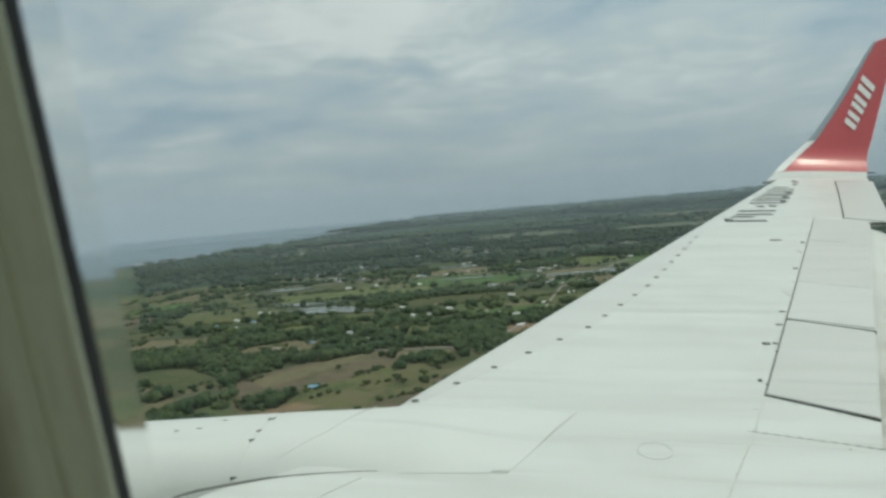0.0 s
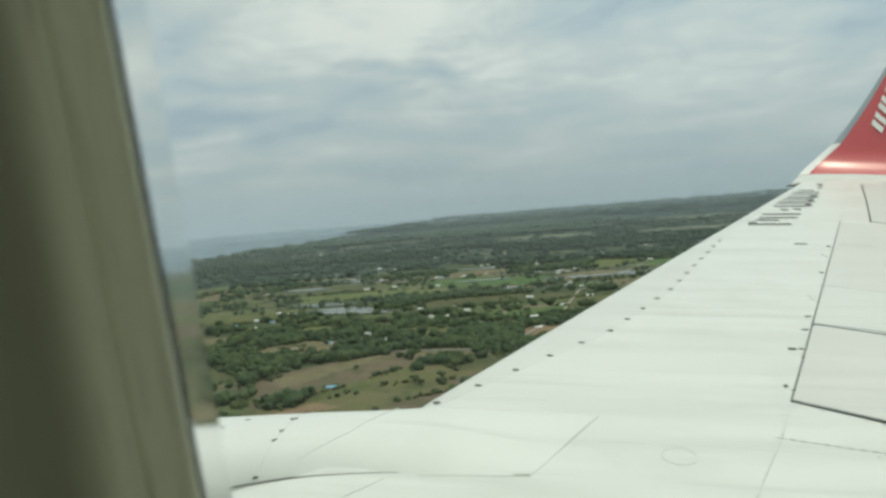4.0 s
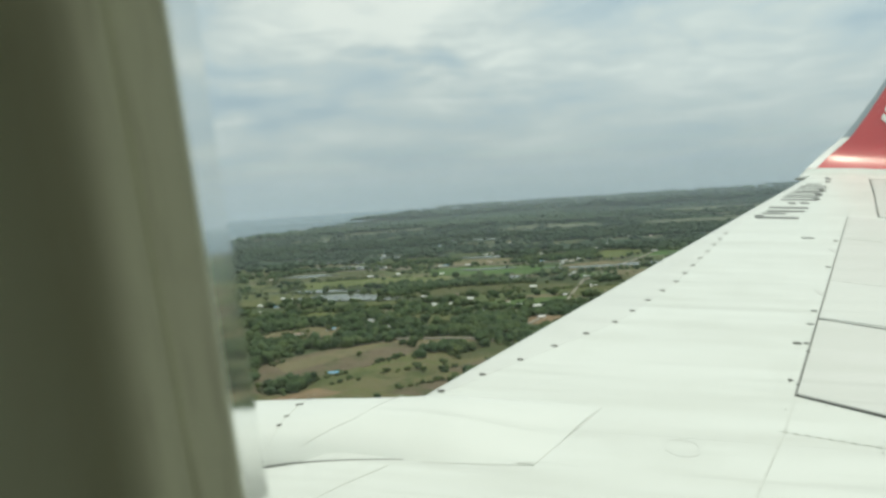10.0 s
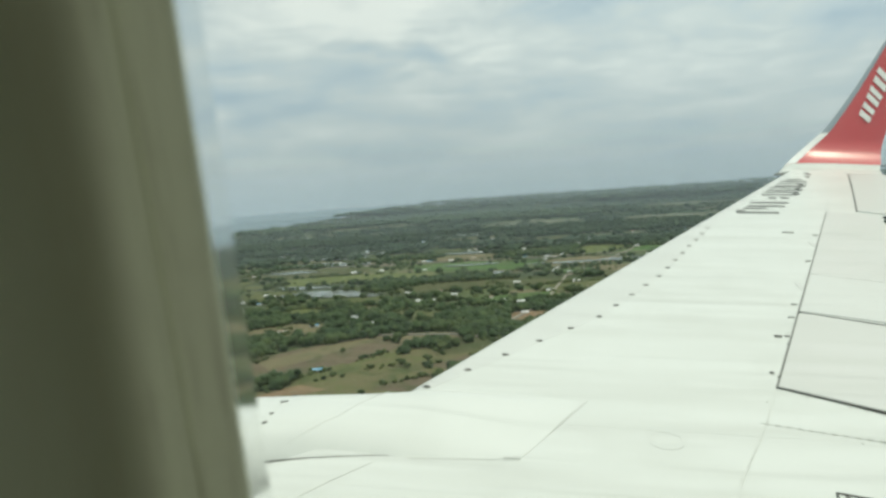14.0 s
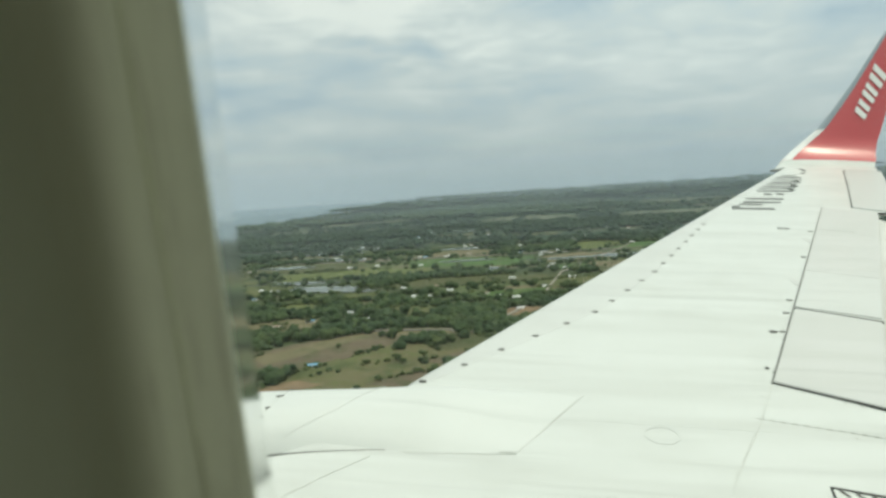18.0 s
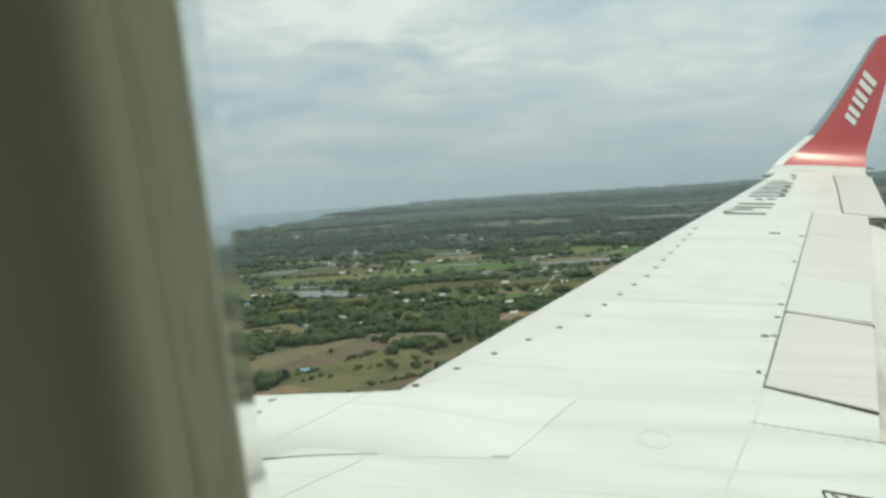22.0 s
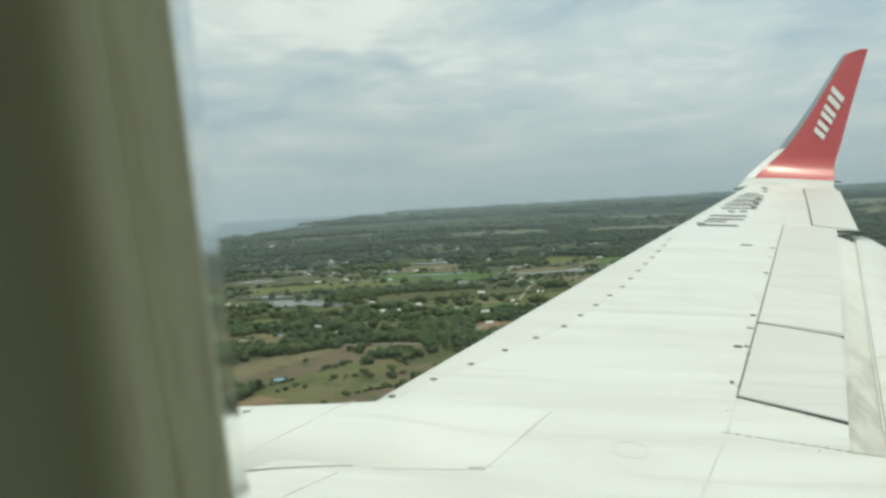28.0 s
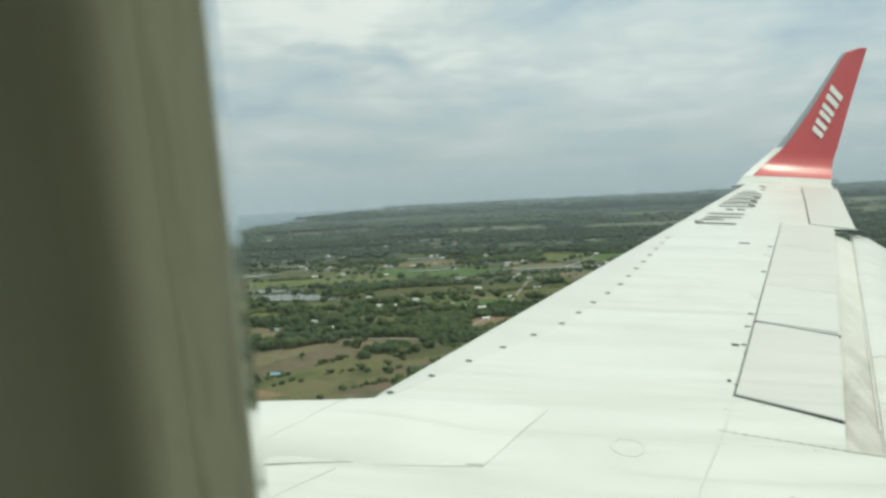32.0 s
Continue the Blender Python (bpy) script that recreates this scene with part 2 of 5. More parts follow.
M_GAP = simple("gap_shadow_rubber", (0.035, 0.038, 0.032), 0.85)
M_SEAM = simple("seam_sealant", (0.44, 0.45, 0.42), 0.7)
M_LINE = simple("grey_joint_filler", (0.23, 0.235, 0.22), 0.75)
M_FAINT = simple("pale_joint_filler", (0.60, 0.615, 0.585), 0.6)
M_CAP = simple("worn_cap_paint", (0.585, 0.60, 0.575), 0.5)
M_BOLT = simple("weathered_steel", (0.13, 0.13, 0.115), 0.6, 0.5)
M_LETTER = simple("faded_black_paint", (0.085, 0.092, 0.086), 0.55)
M_RED = simple("red_gloss_paint", (0.52, 0.046, 0.056), 0.36, 0, 0.10, 3.0, 0.02, 0.4)
M_RED.node_tree.nodes["Principled BSDF"].inputs["Coat Weight"].default_value = 0.6
M_RED.node_tree.nodes["Principled BSDF"].inputs["Coat Roughness"].default_value = 0.22
M_SILVER = simple("bare_aluminium", (0.27, 0.32, 0.36), 0.5, 0.0, 0.12, 5.0)
M_WHITE = simple("white_gloss_paint", (0.80, 0.80, 0.78), 0.3, 0, 0.06)
M_LINING = simple("cabin_lining_plastic", (0.44, 0.45, 0.34), 0.62, 0, 0.12, 60.0, 0.15)


def frame_plastic():
    """Moulded plastic, shade painted in: olive grey on the outer reveal, paler towards the pane; faint streaks of
    grime.
    """
    m = Mat("window_frame_plastic", 0.58, 0, 0.4)
    N = m.nt.nodes.new

    def vec(op, a, b):
        n = N("ShaderNodeVectorMath")
        n.operation = op
        for k, v in enumerate((a, b)):
            if isinstance(v, tuple):
                n.inputs[k].default_value = v
            elif v is not None:
                m.link(v, n.inputs[k])
        return n.outputs["Value" if op == "LENGTH" else 0]

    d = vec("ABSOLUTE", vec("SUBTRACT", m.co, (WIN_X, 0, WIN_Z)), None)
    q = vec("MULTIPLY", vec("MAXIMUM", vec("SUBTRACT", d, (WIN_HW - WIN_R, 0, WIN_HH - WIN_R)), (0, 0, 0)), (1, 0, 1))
    shade_ramp = N("ShaderNodeMapRange")
    shade_ramp.interpolation_type = "SMOOTHSTEP"
    shade_ramp.inputs["From Min"].default_value, shade_ramp.inputs["From Max"].default_value = WIN_R + 0.038, WIN_R + 0.021
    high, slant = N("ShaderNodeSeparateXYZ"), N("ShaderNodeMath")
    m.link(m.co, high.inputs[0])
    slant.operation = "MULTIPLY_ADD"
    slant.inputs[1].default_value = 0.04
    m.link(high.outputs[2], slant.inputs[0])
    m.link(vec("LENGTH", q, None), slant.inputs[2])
    m.link(slant.outputs[0], shade_ramp.inputs["Value"])
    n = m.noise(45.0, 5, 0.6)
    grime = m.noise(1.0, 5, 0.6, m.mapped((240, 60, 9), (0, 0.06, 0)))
    # the reveal's shade is put into the colour, darker away from the pane
    c = m.mix((0.315, 0.322, 0.225), (0.65, 0.675, 0.51), shade_ramp.outputs[0])
    c = m.mix(c, (0.30, 0.29, 0.20), m.ramp(grime, (0.50, (0, 0, 0)), (0.72, (0.42, 0.42, 0.42))))
    m.colour(m.mix(c, (0.36, 0.36, 0.27), m.ramp(n, (0.5, (0, 0, 0)), (0.75, (0.15, 0.15, 0.15)))))
    m.roughness(n, 0.52, 0.68)
    m.bump(n, 0.12, 0.004)
    return m.m


WIN_X, WIN_Z, WIN_HW, WIN_HH, WIN_R = 0.035, -0.03, 0.134, 0.19, 0.09
M_FRAME = frame_plastic()
M_RUBBER = simple("black_rubber", (0.018, 0.019, 0.021), 0.55, 0, 0.3, 80.0)
M_CARPET = simple("cabin_floor_carpet", (0.07, 0.075, 0.09), 0.95, 0, 0.3, 90.0)
M_SKIN = simple("fuselage_paint", (0.78, 0.79, 0.77), 0.35, 0, 0.06)


def pane_material():
    m = bpy.data.materials.new("clear_acrylic")
    m.use_nodes = True
    nt = m.node_tree
    nt.nodes.clear()
    out = nt.nodes.new("ShaderNodeOutputMaterial")
    t, g, mix = nt.nodes.new("ShaderNodeBsdfTransparent"), nt.nodes.new("ShaderNodeBsdfGlossy"), nt.nodes.new("ShaderNodeMixShader")
    t.inputs[0].default_value = (0.97, 0.985, 0.97, 1)
    g.inputs["Roughness"].default_value = 0.02
    mix.inputs[0].default_value = 0.005
    nt.links.new(t.outputs[0], mix.inputs[1])
    nt.links.new(g.outputs[0], mix.inputs[2])
    # a milky veil, added to lift dark tones like haze, scatters a little daylight
    milk, veil = nt.nodes.new("ShaderNodeBsdfTranslucent"), nt.nodes.new("ShaderNodeMixShader")
    milk.inputs[0].default_value = (0.9, 0.95, 0.9, 1)
    veil.inputs[0].default_value = 0.03
    nt.links.new(mix.outputs[0], veil.inputs[1])
    nt.links.new(milk.outputs[0], veil.inputs[2])
    nt.links.new(veil.outputs[0], out.inputs[0])
    return m


def bevel_material():
    """The ground and polished edge of the pane: it blurs what lies behind."""
    m = bpy.data.materials.new("frosted_acrylic_edge")
    m.use_nodes = True
    nt = m.node_tree
    nt.nodes.clear()
    out = nt.nodes.new("ShaderNodeOutputMaterial")
    r = nt.nodes.new("ShaderNodeBsdfRefraction")
    r.inputs["Color"].default_value = (0.93, 0.95, 0.93, 1)
    r.inputs["Roughness"].default_value = 0.22
    r.inputs["IOR"].default_value = 1.06
    d = nt.nodes.new("ShaderNodeBsdfDiffuse")
    d.inputs[0].default_value = (0.8, 0.82, 0.8, 1)
    mix = nt.nodes.new("ShaderNodeMixShader")
    mix.inputs[0].default_value = 0.12
    nt.links.new(r.outputs[0], mix.inputs[1])
    nt.links.new(d.outputs[0], mix.inputs[2])
    nt.links.new(mix.outputs[0], out.inputs[0])
    return m


M_PANE, M_BEVEL = pane_material(), bevel_material()


def ground_material():
    m = Mat("farmland", 0.95, 0, 0.1)
    m.co = m.nt.nodes["Texture Coordinate"].outputs["UV"]
    warp = m.noise(0.004, 4)
    vec = m.nt.nodes.new("ShaderNodeVectorMath")
    vec.operation = "MULTIPLY_ADD"
    cv = m.nt.nodes.new("ShaderNodeCombineXYZ")
    m.link(warp, cv.inputs[0])
    m.link(m.noise(0.0045, 3), cv.inputs[1])
    m.link(cv.outputs[0], vec.inputs[0])
    vec.inputs[1].default_value = (120, 120, 0)
    m.link(m.co, vec.inputs[2])
    vo = m.nt.nodes.new("ShaderNodeTexVoronoi")
    vo.inputs["Scale"].default_value = 0.0085
    m.link(vec.outputs[0], vo.inputs["Vector"])
    sep = m.nt.nodes.new("ShaderNodeSeparateColor")
    m.link(vo.outputs["Color"], sep.inputs[0])
    plots = m.ramp(sep.outputs[0], (0.0, (0.055, 0.085, 0.028)), (0.22, (0.085, 0.105, 0.04)), (0.38, (0.14, 0.125, 0.07)),
                   (0.52, (0.065, 0.10, 0.03)), (0.66, (0.17, 0.135, 0.085)), (0.78, (0.10, 0.12, 0.05)), (0.9, (0.12, 0.095, 0.07)), hard=True)
    rough = m.noise(0.03, 8, 0.65)
    tuft = m.noise(0.16, 6, 0.7)
    belt = m.noise(1.0, 7, 0.62, m.mapped((0.0011, 0.0022, 1), (0, 0, 0.15)))
    plots = m.mix(plots, (0.17, 0.17, 0.105), 0.30)
    plots = m.mix(plots, (0.05, 0.068, 0.036), m.ramp(belt, (0.47, (0, 0, 0)), (0.55, (0.85, 0.85, 0.85))))
    dark = m.mix(plots, (0.035, 0.055, 0.02), m.ramp(rough, (0.50, (0, 0, 0)), (0.62, (0.8, 0.8, 0.8))))
    m.colour(m.mix(dark, (0.15, 0.13, 0.085), m.ramp(tuft, (0.55, (0, 0, 0)), (0.75, (0.5, 0.5, 0.5)))))
    m.bump(tuft, 0.6, 1.5)
    return m.m


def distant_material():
    m = Mat("haze_greyed_plain", 0.95, 0, 0.1)
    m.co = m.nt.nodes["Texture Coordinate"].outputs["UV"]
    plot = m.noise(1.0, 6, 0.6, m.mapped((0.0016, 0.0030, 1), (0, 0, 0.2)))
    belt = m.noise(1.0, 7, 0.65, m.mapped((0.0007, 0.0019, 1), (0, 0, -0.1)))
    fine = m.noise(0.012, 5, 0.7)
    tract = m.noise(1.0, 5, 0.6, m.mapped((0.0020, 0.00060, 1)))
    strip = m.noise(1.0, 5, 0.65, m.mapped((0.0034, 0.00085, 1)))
    # far greens greyer than near farmland: distance haze put into the base colour
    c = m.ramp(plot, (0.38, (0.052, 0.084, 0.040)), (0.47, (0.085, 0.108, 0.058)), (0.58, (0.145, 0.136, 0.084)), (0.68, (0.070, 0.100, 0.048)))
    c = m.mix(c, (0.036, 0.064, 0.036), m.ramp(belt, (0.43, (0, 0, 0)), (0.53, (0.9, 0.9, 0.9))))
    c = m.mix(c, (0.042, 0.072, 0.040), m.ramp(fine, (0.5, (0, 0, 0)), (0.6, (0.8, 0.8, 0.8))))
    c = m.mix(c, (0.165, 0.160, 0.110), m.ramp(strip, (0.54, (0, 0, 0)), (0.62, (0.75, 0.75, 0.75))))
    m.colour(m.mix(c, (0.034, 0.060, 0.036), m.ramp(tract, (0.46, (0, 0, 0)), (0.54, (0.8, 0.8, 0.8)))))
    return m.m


def crop(name, a, b, stripe=0.0, ang=0.0):
    m = Mat(name, 0.95, 0, 0.1)
    n = m.noise(0.035, 7, 0.65)
    f = m.noise(0.25, 5, 0.7)
    col = m.mix(a, b, m.ramp(n, (0.38, (0, 0, 0)), (0.62, (1, 1, 1))))
    col = m.mix(col, tuple(0.62 * c for c in a), m.ramp(f, (0.52, (0, 0, 0)), (0.72, (0.7, 0.7, 0.7))))
    worn = m.noise(0.011, 5, 0.6, None, 0.6)
    col = m.mix(col, tuple(0.6 * x + 0.4 * y for x, y in zip(a, (0.15, 0.13, 0.075))), m.ramp(worn, (0.46, (0, 0, 0)), (0.62, (0.8, 0.8, 0.8))))
    lush = m.noise(0.019, 6, 0.65, None, 0.4)
    col = m.mix(col, (0.055, 0.078, 0.030), m.ramp(lush, (0.52, (0, 0, 0)), (0.64, (0.7, 0.7, 0.7))))
    if stripe:
        w = m.noise(1.0, 2, 0.5, m.mapped((0.004, stripe, 1), (0, 0, ang)))
        col = m.mix(col, b, m.ramp(w, (0.45, (0, 0, 0)), (0.6, (0.6, 0.6, 0.6))))
    m.colour(col)
    m.bump(f, 0.5, 0.8)
    return m.m


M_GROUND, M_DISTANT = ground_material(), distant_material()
M_PLOUGHED = crop("ploughed_earth", (0.112, 0.088, 0.060), (0.142, 0.114, 0.078), 0.12, 0.9)
M_STUBBLE = crop("dry_stubble", (0.175, 0.148, 0.09), (0.14, 0.125, 0.07), 0.08, 0.4)
M_PASTURE = crop("green_pasture", (0.082, 0.100, 0.036), (0.118, 0.122, 0.056))
M_PADDY = crop("young_paddy", (0.055, 0.115, 0.032), (0.075, 0.135, 0.040), 0.06, 0.2)
M_YELLOW = crop("yellowing_paddy", (0.130, 0.150, 0.052), (0.105, 0.128, 0.046), 0.05, 0.1)
M_DRY = crop("dry_pasture", (0.135, 0.116, 0.064), (0.100, 0.122, 0.044))
# crop colour for far fields, paled to carry the distance haze
M_PALE = crop("haze_paled_grass", (0.115, 0.132, 0.088), (0.14, 0.148, 0.102))
M_SCRUB = crop("scrub", (0.066, 0.080, 0.034), (0.095, 0.094, 0.050))
M_EARTH = crop("bare_red_earth", (0.24, 0.16, 0.10), (0.19, 0.14, 0.09))
M_SAND = simple("pale_sand", (0.33, 0.33, 0.30), 0.9, 0, 0.15, 0.05)
M_ROAD = simple("pale_dirt_road", (0.26, 0.235, 0.19), 0.95, 0, 0.2, 0.2)


def water_material(name, col, rough, wave, spec):
    m = Mat(name, rough, 0, spec)
    n = m.noise(0.02, 5, 0.6)
    m.colour(m.mix(col, tuple(c * 0.7 for c in col), n))
    m.bump(m.noise(0.35, 4), wave, 0.3)
    return m.m


M_POND = water_material("muddy_pond_water", (0.10, 0.115, 0.09), 0.22, 0.45, 0.5)
M_SEA = water_material("sea_water", (0.145, 0.205, 0.25), 0.6, 0.1, 0.22)


def leaf_material(name, lo, mid, hi):
    m = Mat(name, 0.8, 0, 0.15)
    tint = m.ramp(m.island(), (0.0, lo), (0.5, mid), (1.0, hi))
    n = m.noise(0.55, 5, 0.75)
    stand = m.noise(0.009, 4, 0.6)
    tint = m.mix(tint, tuple(h * k for h, k in zip(hi, (1.15, 1.0, 0.9))), m.ramp(stand, (0.50, (0, 0, 0)), (0.66, (0.55, 0.55, 0.55))))
    tint = m.mix(tint, tuple(h * k for h, k in zip(lo, (0.85, 1.0, 1.1))), m.ramp(m.noise(0.014, 4, 0.6), (0.52, (0, 0, 0)), (0.66, (0.6, 0.6, 0.6))))
    m.colour(m.mix(tint, tuple(0.5 * c for c in lo), m.ramp(n, (0.48, (0, 0, 0)), (0.72, (0.5, 0.5, 0.5)))))
    m.bump(n, 0.6, 1.2)
    return m.m


M_LEAF = leaf_material("broad_leaves", (0.024, 0.045, 0.019), (0.041, 0.073, 0.027), (0.072, 0.104, 0.038))
M_BUSH = leaf_material("bush_leaves", (0.034, 0.056, 0.022), (0.056, 0.086, 0.030), (0.105, 0.130, 0.045))
# far leaves bluer, skyline leaves paler too: distance haze put into their colour
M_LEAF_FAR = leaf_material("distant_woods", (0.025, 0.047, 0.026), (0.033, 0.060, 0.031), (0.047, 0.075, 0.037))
M_LEAF_SKY = leaf_material("haze_paled_woods", (0.042, 0.072, 0.044), (0.054, 0.086, 0.052), (0.070, 0.102, 0.060))
M_BARK = simple("bark", (0.12, 0.095, 0.07), 0.9, 0, 0.3, 3.0)
M_WALL = simple("rendered_wall", (0.66, 0.64, 0.58), 0.85, 0, 0.2, 0.8)
M_GLASS = simple("dark_window_glass", (0.04, 0.05, 0.055), 0.1, 0, 0.2, 1.0)
M_DOOR = simple("brown_door_wood", (0.16, 0.10, 0.06), 0.6, 0, 0.3, 2.0)


def roof_material(name, col, rust):
    m = Mat(name, 0.42, 0.0, 0.5)
    w = m.noise(1.0, 3, 0.5, m.mapped((5.0, 0.3, 1)))
    r = m.noise(0.5, 5, 0.65)
    c = m.mix(col, tuple(0.8 * x for x in col), w)
    m.colour(m.mix(c, rust, m.ramp(r, (0.55, (0, 0, 0)), (0.75, (0.6, 0.6, 0.6)))))
    return m.m


M_ROOFS = [roof_material("white_metal_roof", (0.93, 0.93, 0.91), (0.62, 0.59, 0.55)),
           roof_material("zinc_roof", (0.55, 0.57, 0.57), (0.33, 0.24, 0.18)),
           roof_material("rusty_roof", (0.33, 0.22, 0.16), (0.24, 0.13, 0.08)),
           roof_material("blue_roof", (0.16, 0.42, 0.62), (0.3, 0.4, 0.45)),
           roof_material("clay_tile_roof", (0.36, 0.17, 0.10), (0.22, 0.12, 0.08))]

# ---------------------------------------------------------------- helpers


def mesh_of(name, verts, faces, mat, smooth=False):
    me = bpy.data.meshes.new(name)
    me.from_pydata([tuple(v) for v in verts], [], faces)
    me.update()
    me.materials.append(mat)
    if smooth:
        me.shade_smooth()
        me.set_sharp_from_angle(angle=radians(48))
    return me


def thing(name, label, category, group="", kind="", at=None):
    ob = new(name)
    ob.matrix_world = at if at is not None else Matrix.Identity(4)
    return tagged(ob, label, category, group, kind)


def part(name, bm, material, parent, label="", smooth=False):
    """Links a bmesh, or a (verts, faces) pair, as one mesh under a thing."""
    if isinstance(bm, tuple):
        me = mesh_of(name, bm[0], bm[1], material, smooth)
    else:
        me = bpy.data.meshes.new(name)
        bm.to_mesh(me)
        bm.free()
        me.materials.append(material)
        if smooth:
            me.shade_smooth()
    ob = new(name, me)
    ob.parent = parent
    if label:
        ob["label"] = label
    return ob


def grid_faces(nu, nv, closed=False):
    f = []
    for i in range(nu - 1):
        for j in range(nv if closed else nv - 1):
            k = (j + 1) % nv
            f.append((i * nv + j, i * nv + k, (i + 1) * nv + k, (i + 1) * nv + j))
    return f


def loft(sections, cap=True):
    """Closed rings of equal length, joined along their row."""
    nv = len(sections[0])
    verts = [p for s in sections for p in s]
    faces = grid_faces(len(sections), nv, True)
    if cap:
        faces.append(tuple(range(nv))[::-1])
        faces.append(tuple((len(sections) - 1) * nv + j for j in range(nv)))
    return verts, faces


def prism(top, thick, axis=(0, 0, 1), inset=0.0):
    """A plate with the outline top (points in space), thick along axis, its upper rim bevelled by inset."""
    ax = Vector(axis)
    pts = [Vector(p) for p in top]
    n = len(pts)
    c = sum(pts, Vector()) / n
    low = [p - ax * thick for p in pts]
    if inset:
        rim = [p - ax * inset for p in pts]
        up = [p + (c - p).normalized() * inset for p in pts]
        v = low + rim + up
        f = [tuple(range(n))[::-1]] + [tuple(2 * n + j for j in range(n))]
        for k in (0, n):
            f += [(k + j, k + (j + 1) % n, k + n + (j + 1) % n, k + n + j) for j in range(n)]
        return v, f
    v = low + pts
    f = [tuple(range(n))[::-1], tuple(n + j for j in range(n))]
    f += [(j, (j + 1) % n, n + (j + 1) % n, n + j) for j in range(n)]
    return v, f


def smoothstep(a, b, x):
    t = min(1, max(0, (x - a) / (b - a)))
    return t * t * (3 - 2 * t)


# ---------------------------------------------------------------- the wing
H0, DIH = 1.857, 0.11547


def wz(y, up=0.0):
    return -H0 + DIH * y + up


def on_wing(x, y, up=0.0):
    return Vector((x, y, wz(y, up)))


def x_lead(y):
    if y >= 3.2:
        return 0.53 * y - 2.95
    return np.interp(y, (0.3, 1.6, 2.3, 2.75, 2.95, 3.03, 3.09, 3.2), (-3.0, -2.25, -1.95, -1.76, -1.62, -1.48, -1.36, -1.25))


def x_spoiler_end(y):
    return 1.74 + 0.386 * (y - 3.87)


def x_trail(y):
    if y < 3.56:
        return 3.4
    if y < 8.86:
        return x_spoiler_end(y)
    return 3.90 + 0.321 * (y - 8.88)


def x_hinge(y):
    return 1.23 + 0.381 * (y - 4.13)


wing = thing("aircraft_wing", "white weathered airliner wing with red upturned winglet", "wing", at=AIR)


def wing_sections(y0, y1, step):
    n = max(2, int((y1 - y0) / step) + 1)
    out = []
    for y in np.linspace(y0, y1, n):
        a, b = x_lead(y), x_trail(y)
        c = b - a
        th = 0.10 * min(c, 4.5)
        ring = []
        # upper side: nose curve, then almost flat
        for s, d in ((0.0, 0.055), (0.004, 0.030), (0.012, 0.012), (0.03, 0.003), (0.07, 0.0), (0.2, 0.0), (0.4, 0.0), (0.6, 0.0), (0.8, 0.0), (0.93, 0.0), (1.0, 0.003)):
            ring.append(on_wing(a + s * c, y, -d * min(1.0, c / 3)))
        for s, d in ((1.0, 0.02), (0.8, 0.25), (0.5, 0.7), (0.3, 0.95), (0.15, 0.85), (0.05, 0.55), (0.012, 0.28)):
            ring.append(on_wing(a + s * c, y, -d * th - 0.01))
        out.append(ring)
    return out


part("inboard_panel", loft(wing_sections(-0.5, 3.5595, 0.08)), M_WING, wing, smooth=False)
part("main_panel", loft(wing_sections(3.5605, 8.8595, 0.3)), M_WING, wing)
part("outer_panel", loft(wing_sections(8.8605, 12.43, 0.3)), M_WING, wing)


def nose_band():
    """The bare, slightly dull leading edge skin outboard of the engine."""
    v = []
    ys = np.linspace(3.9, 12.4, 30)
    for y in ys:
        x, c = x_lead(y), x_trail(y) - x_lead(y)
        w = 0.03 + float(np.interp(y, (3.9, 5.2, 5.5, 6.3, 7.1, 8.2, 9.0, 12.4), (0.09, 0.44, 0.45, 0.43, 0.33, 0.18, 0.12, 0.08)))
        k = min(1.0, c / 3)
        for s, d in ((-0.004, 0.07), (-0.004, 0.045), (0.006, 0.026), (0.03, 0.009), (0.08, -0.001), (w, -0.0012), (w + 0.002, 0.01)):
            v.append(on_wing(x + s, y, -d * k))
    return v, grid_faces(len(ys), 7)


part("leading_edge_skin", nose_band(), M_EDGE, wing, "dull off-white leading edge skin", smooth=True)


def strip(name, pts, w0, w1, mat, up=0.003, parent=None, label=""):
    """A thin sealed joint along points on the wing."""
    pts = [Vector((*p, 0)) for p in pts]
    v, f = [], []
    n = len(pts)
    for i, p in enumerate(pts):
        d = (pts[min(i + 1, n - 1)] - pts[max(i - 1, 0)]).normalized()
        s = Vector((-d.y, d.x, 0)) * (w0 + (w1 - w0) * i / (n - 1)) / 2
        for q, u in ((p + s, up), (p - s, up), (p - s, -0.01), (p + s, -0.01)):
            v.append(on_wing(q.x, q.y, u))
    f = grid_faces(n, 4, True) + [(0, 1, 2, 3), tuple(4 * (n - 1) + k for k in (3, 2, 1, 0))]
    return part(name, (v, f), mat, parent or wing, label)


# flight spoilers on the hinge line
SPOILERS = ((4.13, 5.42), (5.45, 6.415), (6.423, 9.12))
for ya, yb in SPOILERS:
    perp = 0.36

    def aft(y):
        xa = x_hinge(y)
        k = (x_spoiler_end(y) - xa) / (1 + 0.386 * perp) * 0.985
        return (xa + k, y - perp * k)
    q = [(x_hinge(ya) + 0.012, ya + (0.0 if ya > 6 else 0.012)), (x_hinge(yb) + 0.012, yb - 0.004), aft(yb - 0.004), (1.735, 3.888) if ya < 5 else aft(ya + (0.0 if ya > 6 else 0.012))]
    part("spoiler", prism([on_wing(x, y, 0.011) for x, y in q], 0.03, inset=0.004), M_EDGE if 5 < ya < 6 else M_PANEL, wing, "pale grey spoiler panel lying flush")
strip("spoiler_joint", [(2.723, 7.978), (2.88, 7.91), (3.04, 7.84)], 0.006, 0.006, M_SEAM, 0.013)
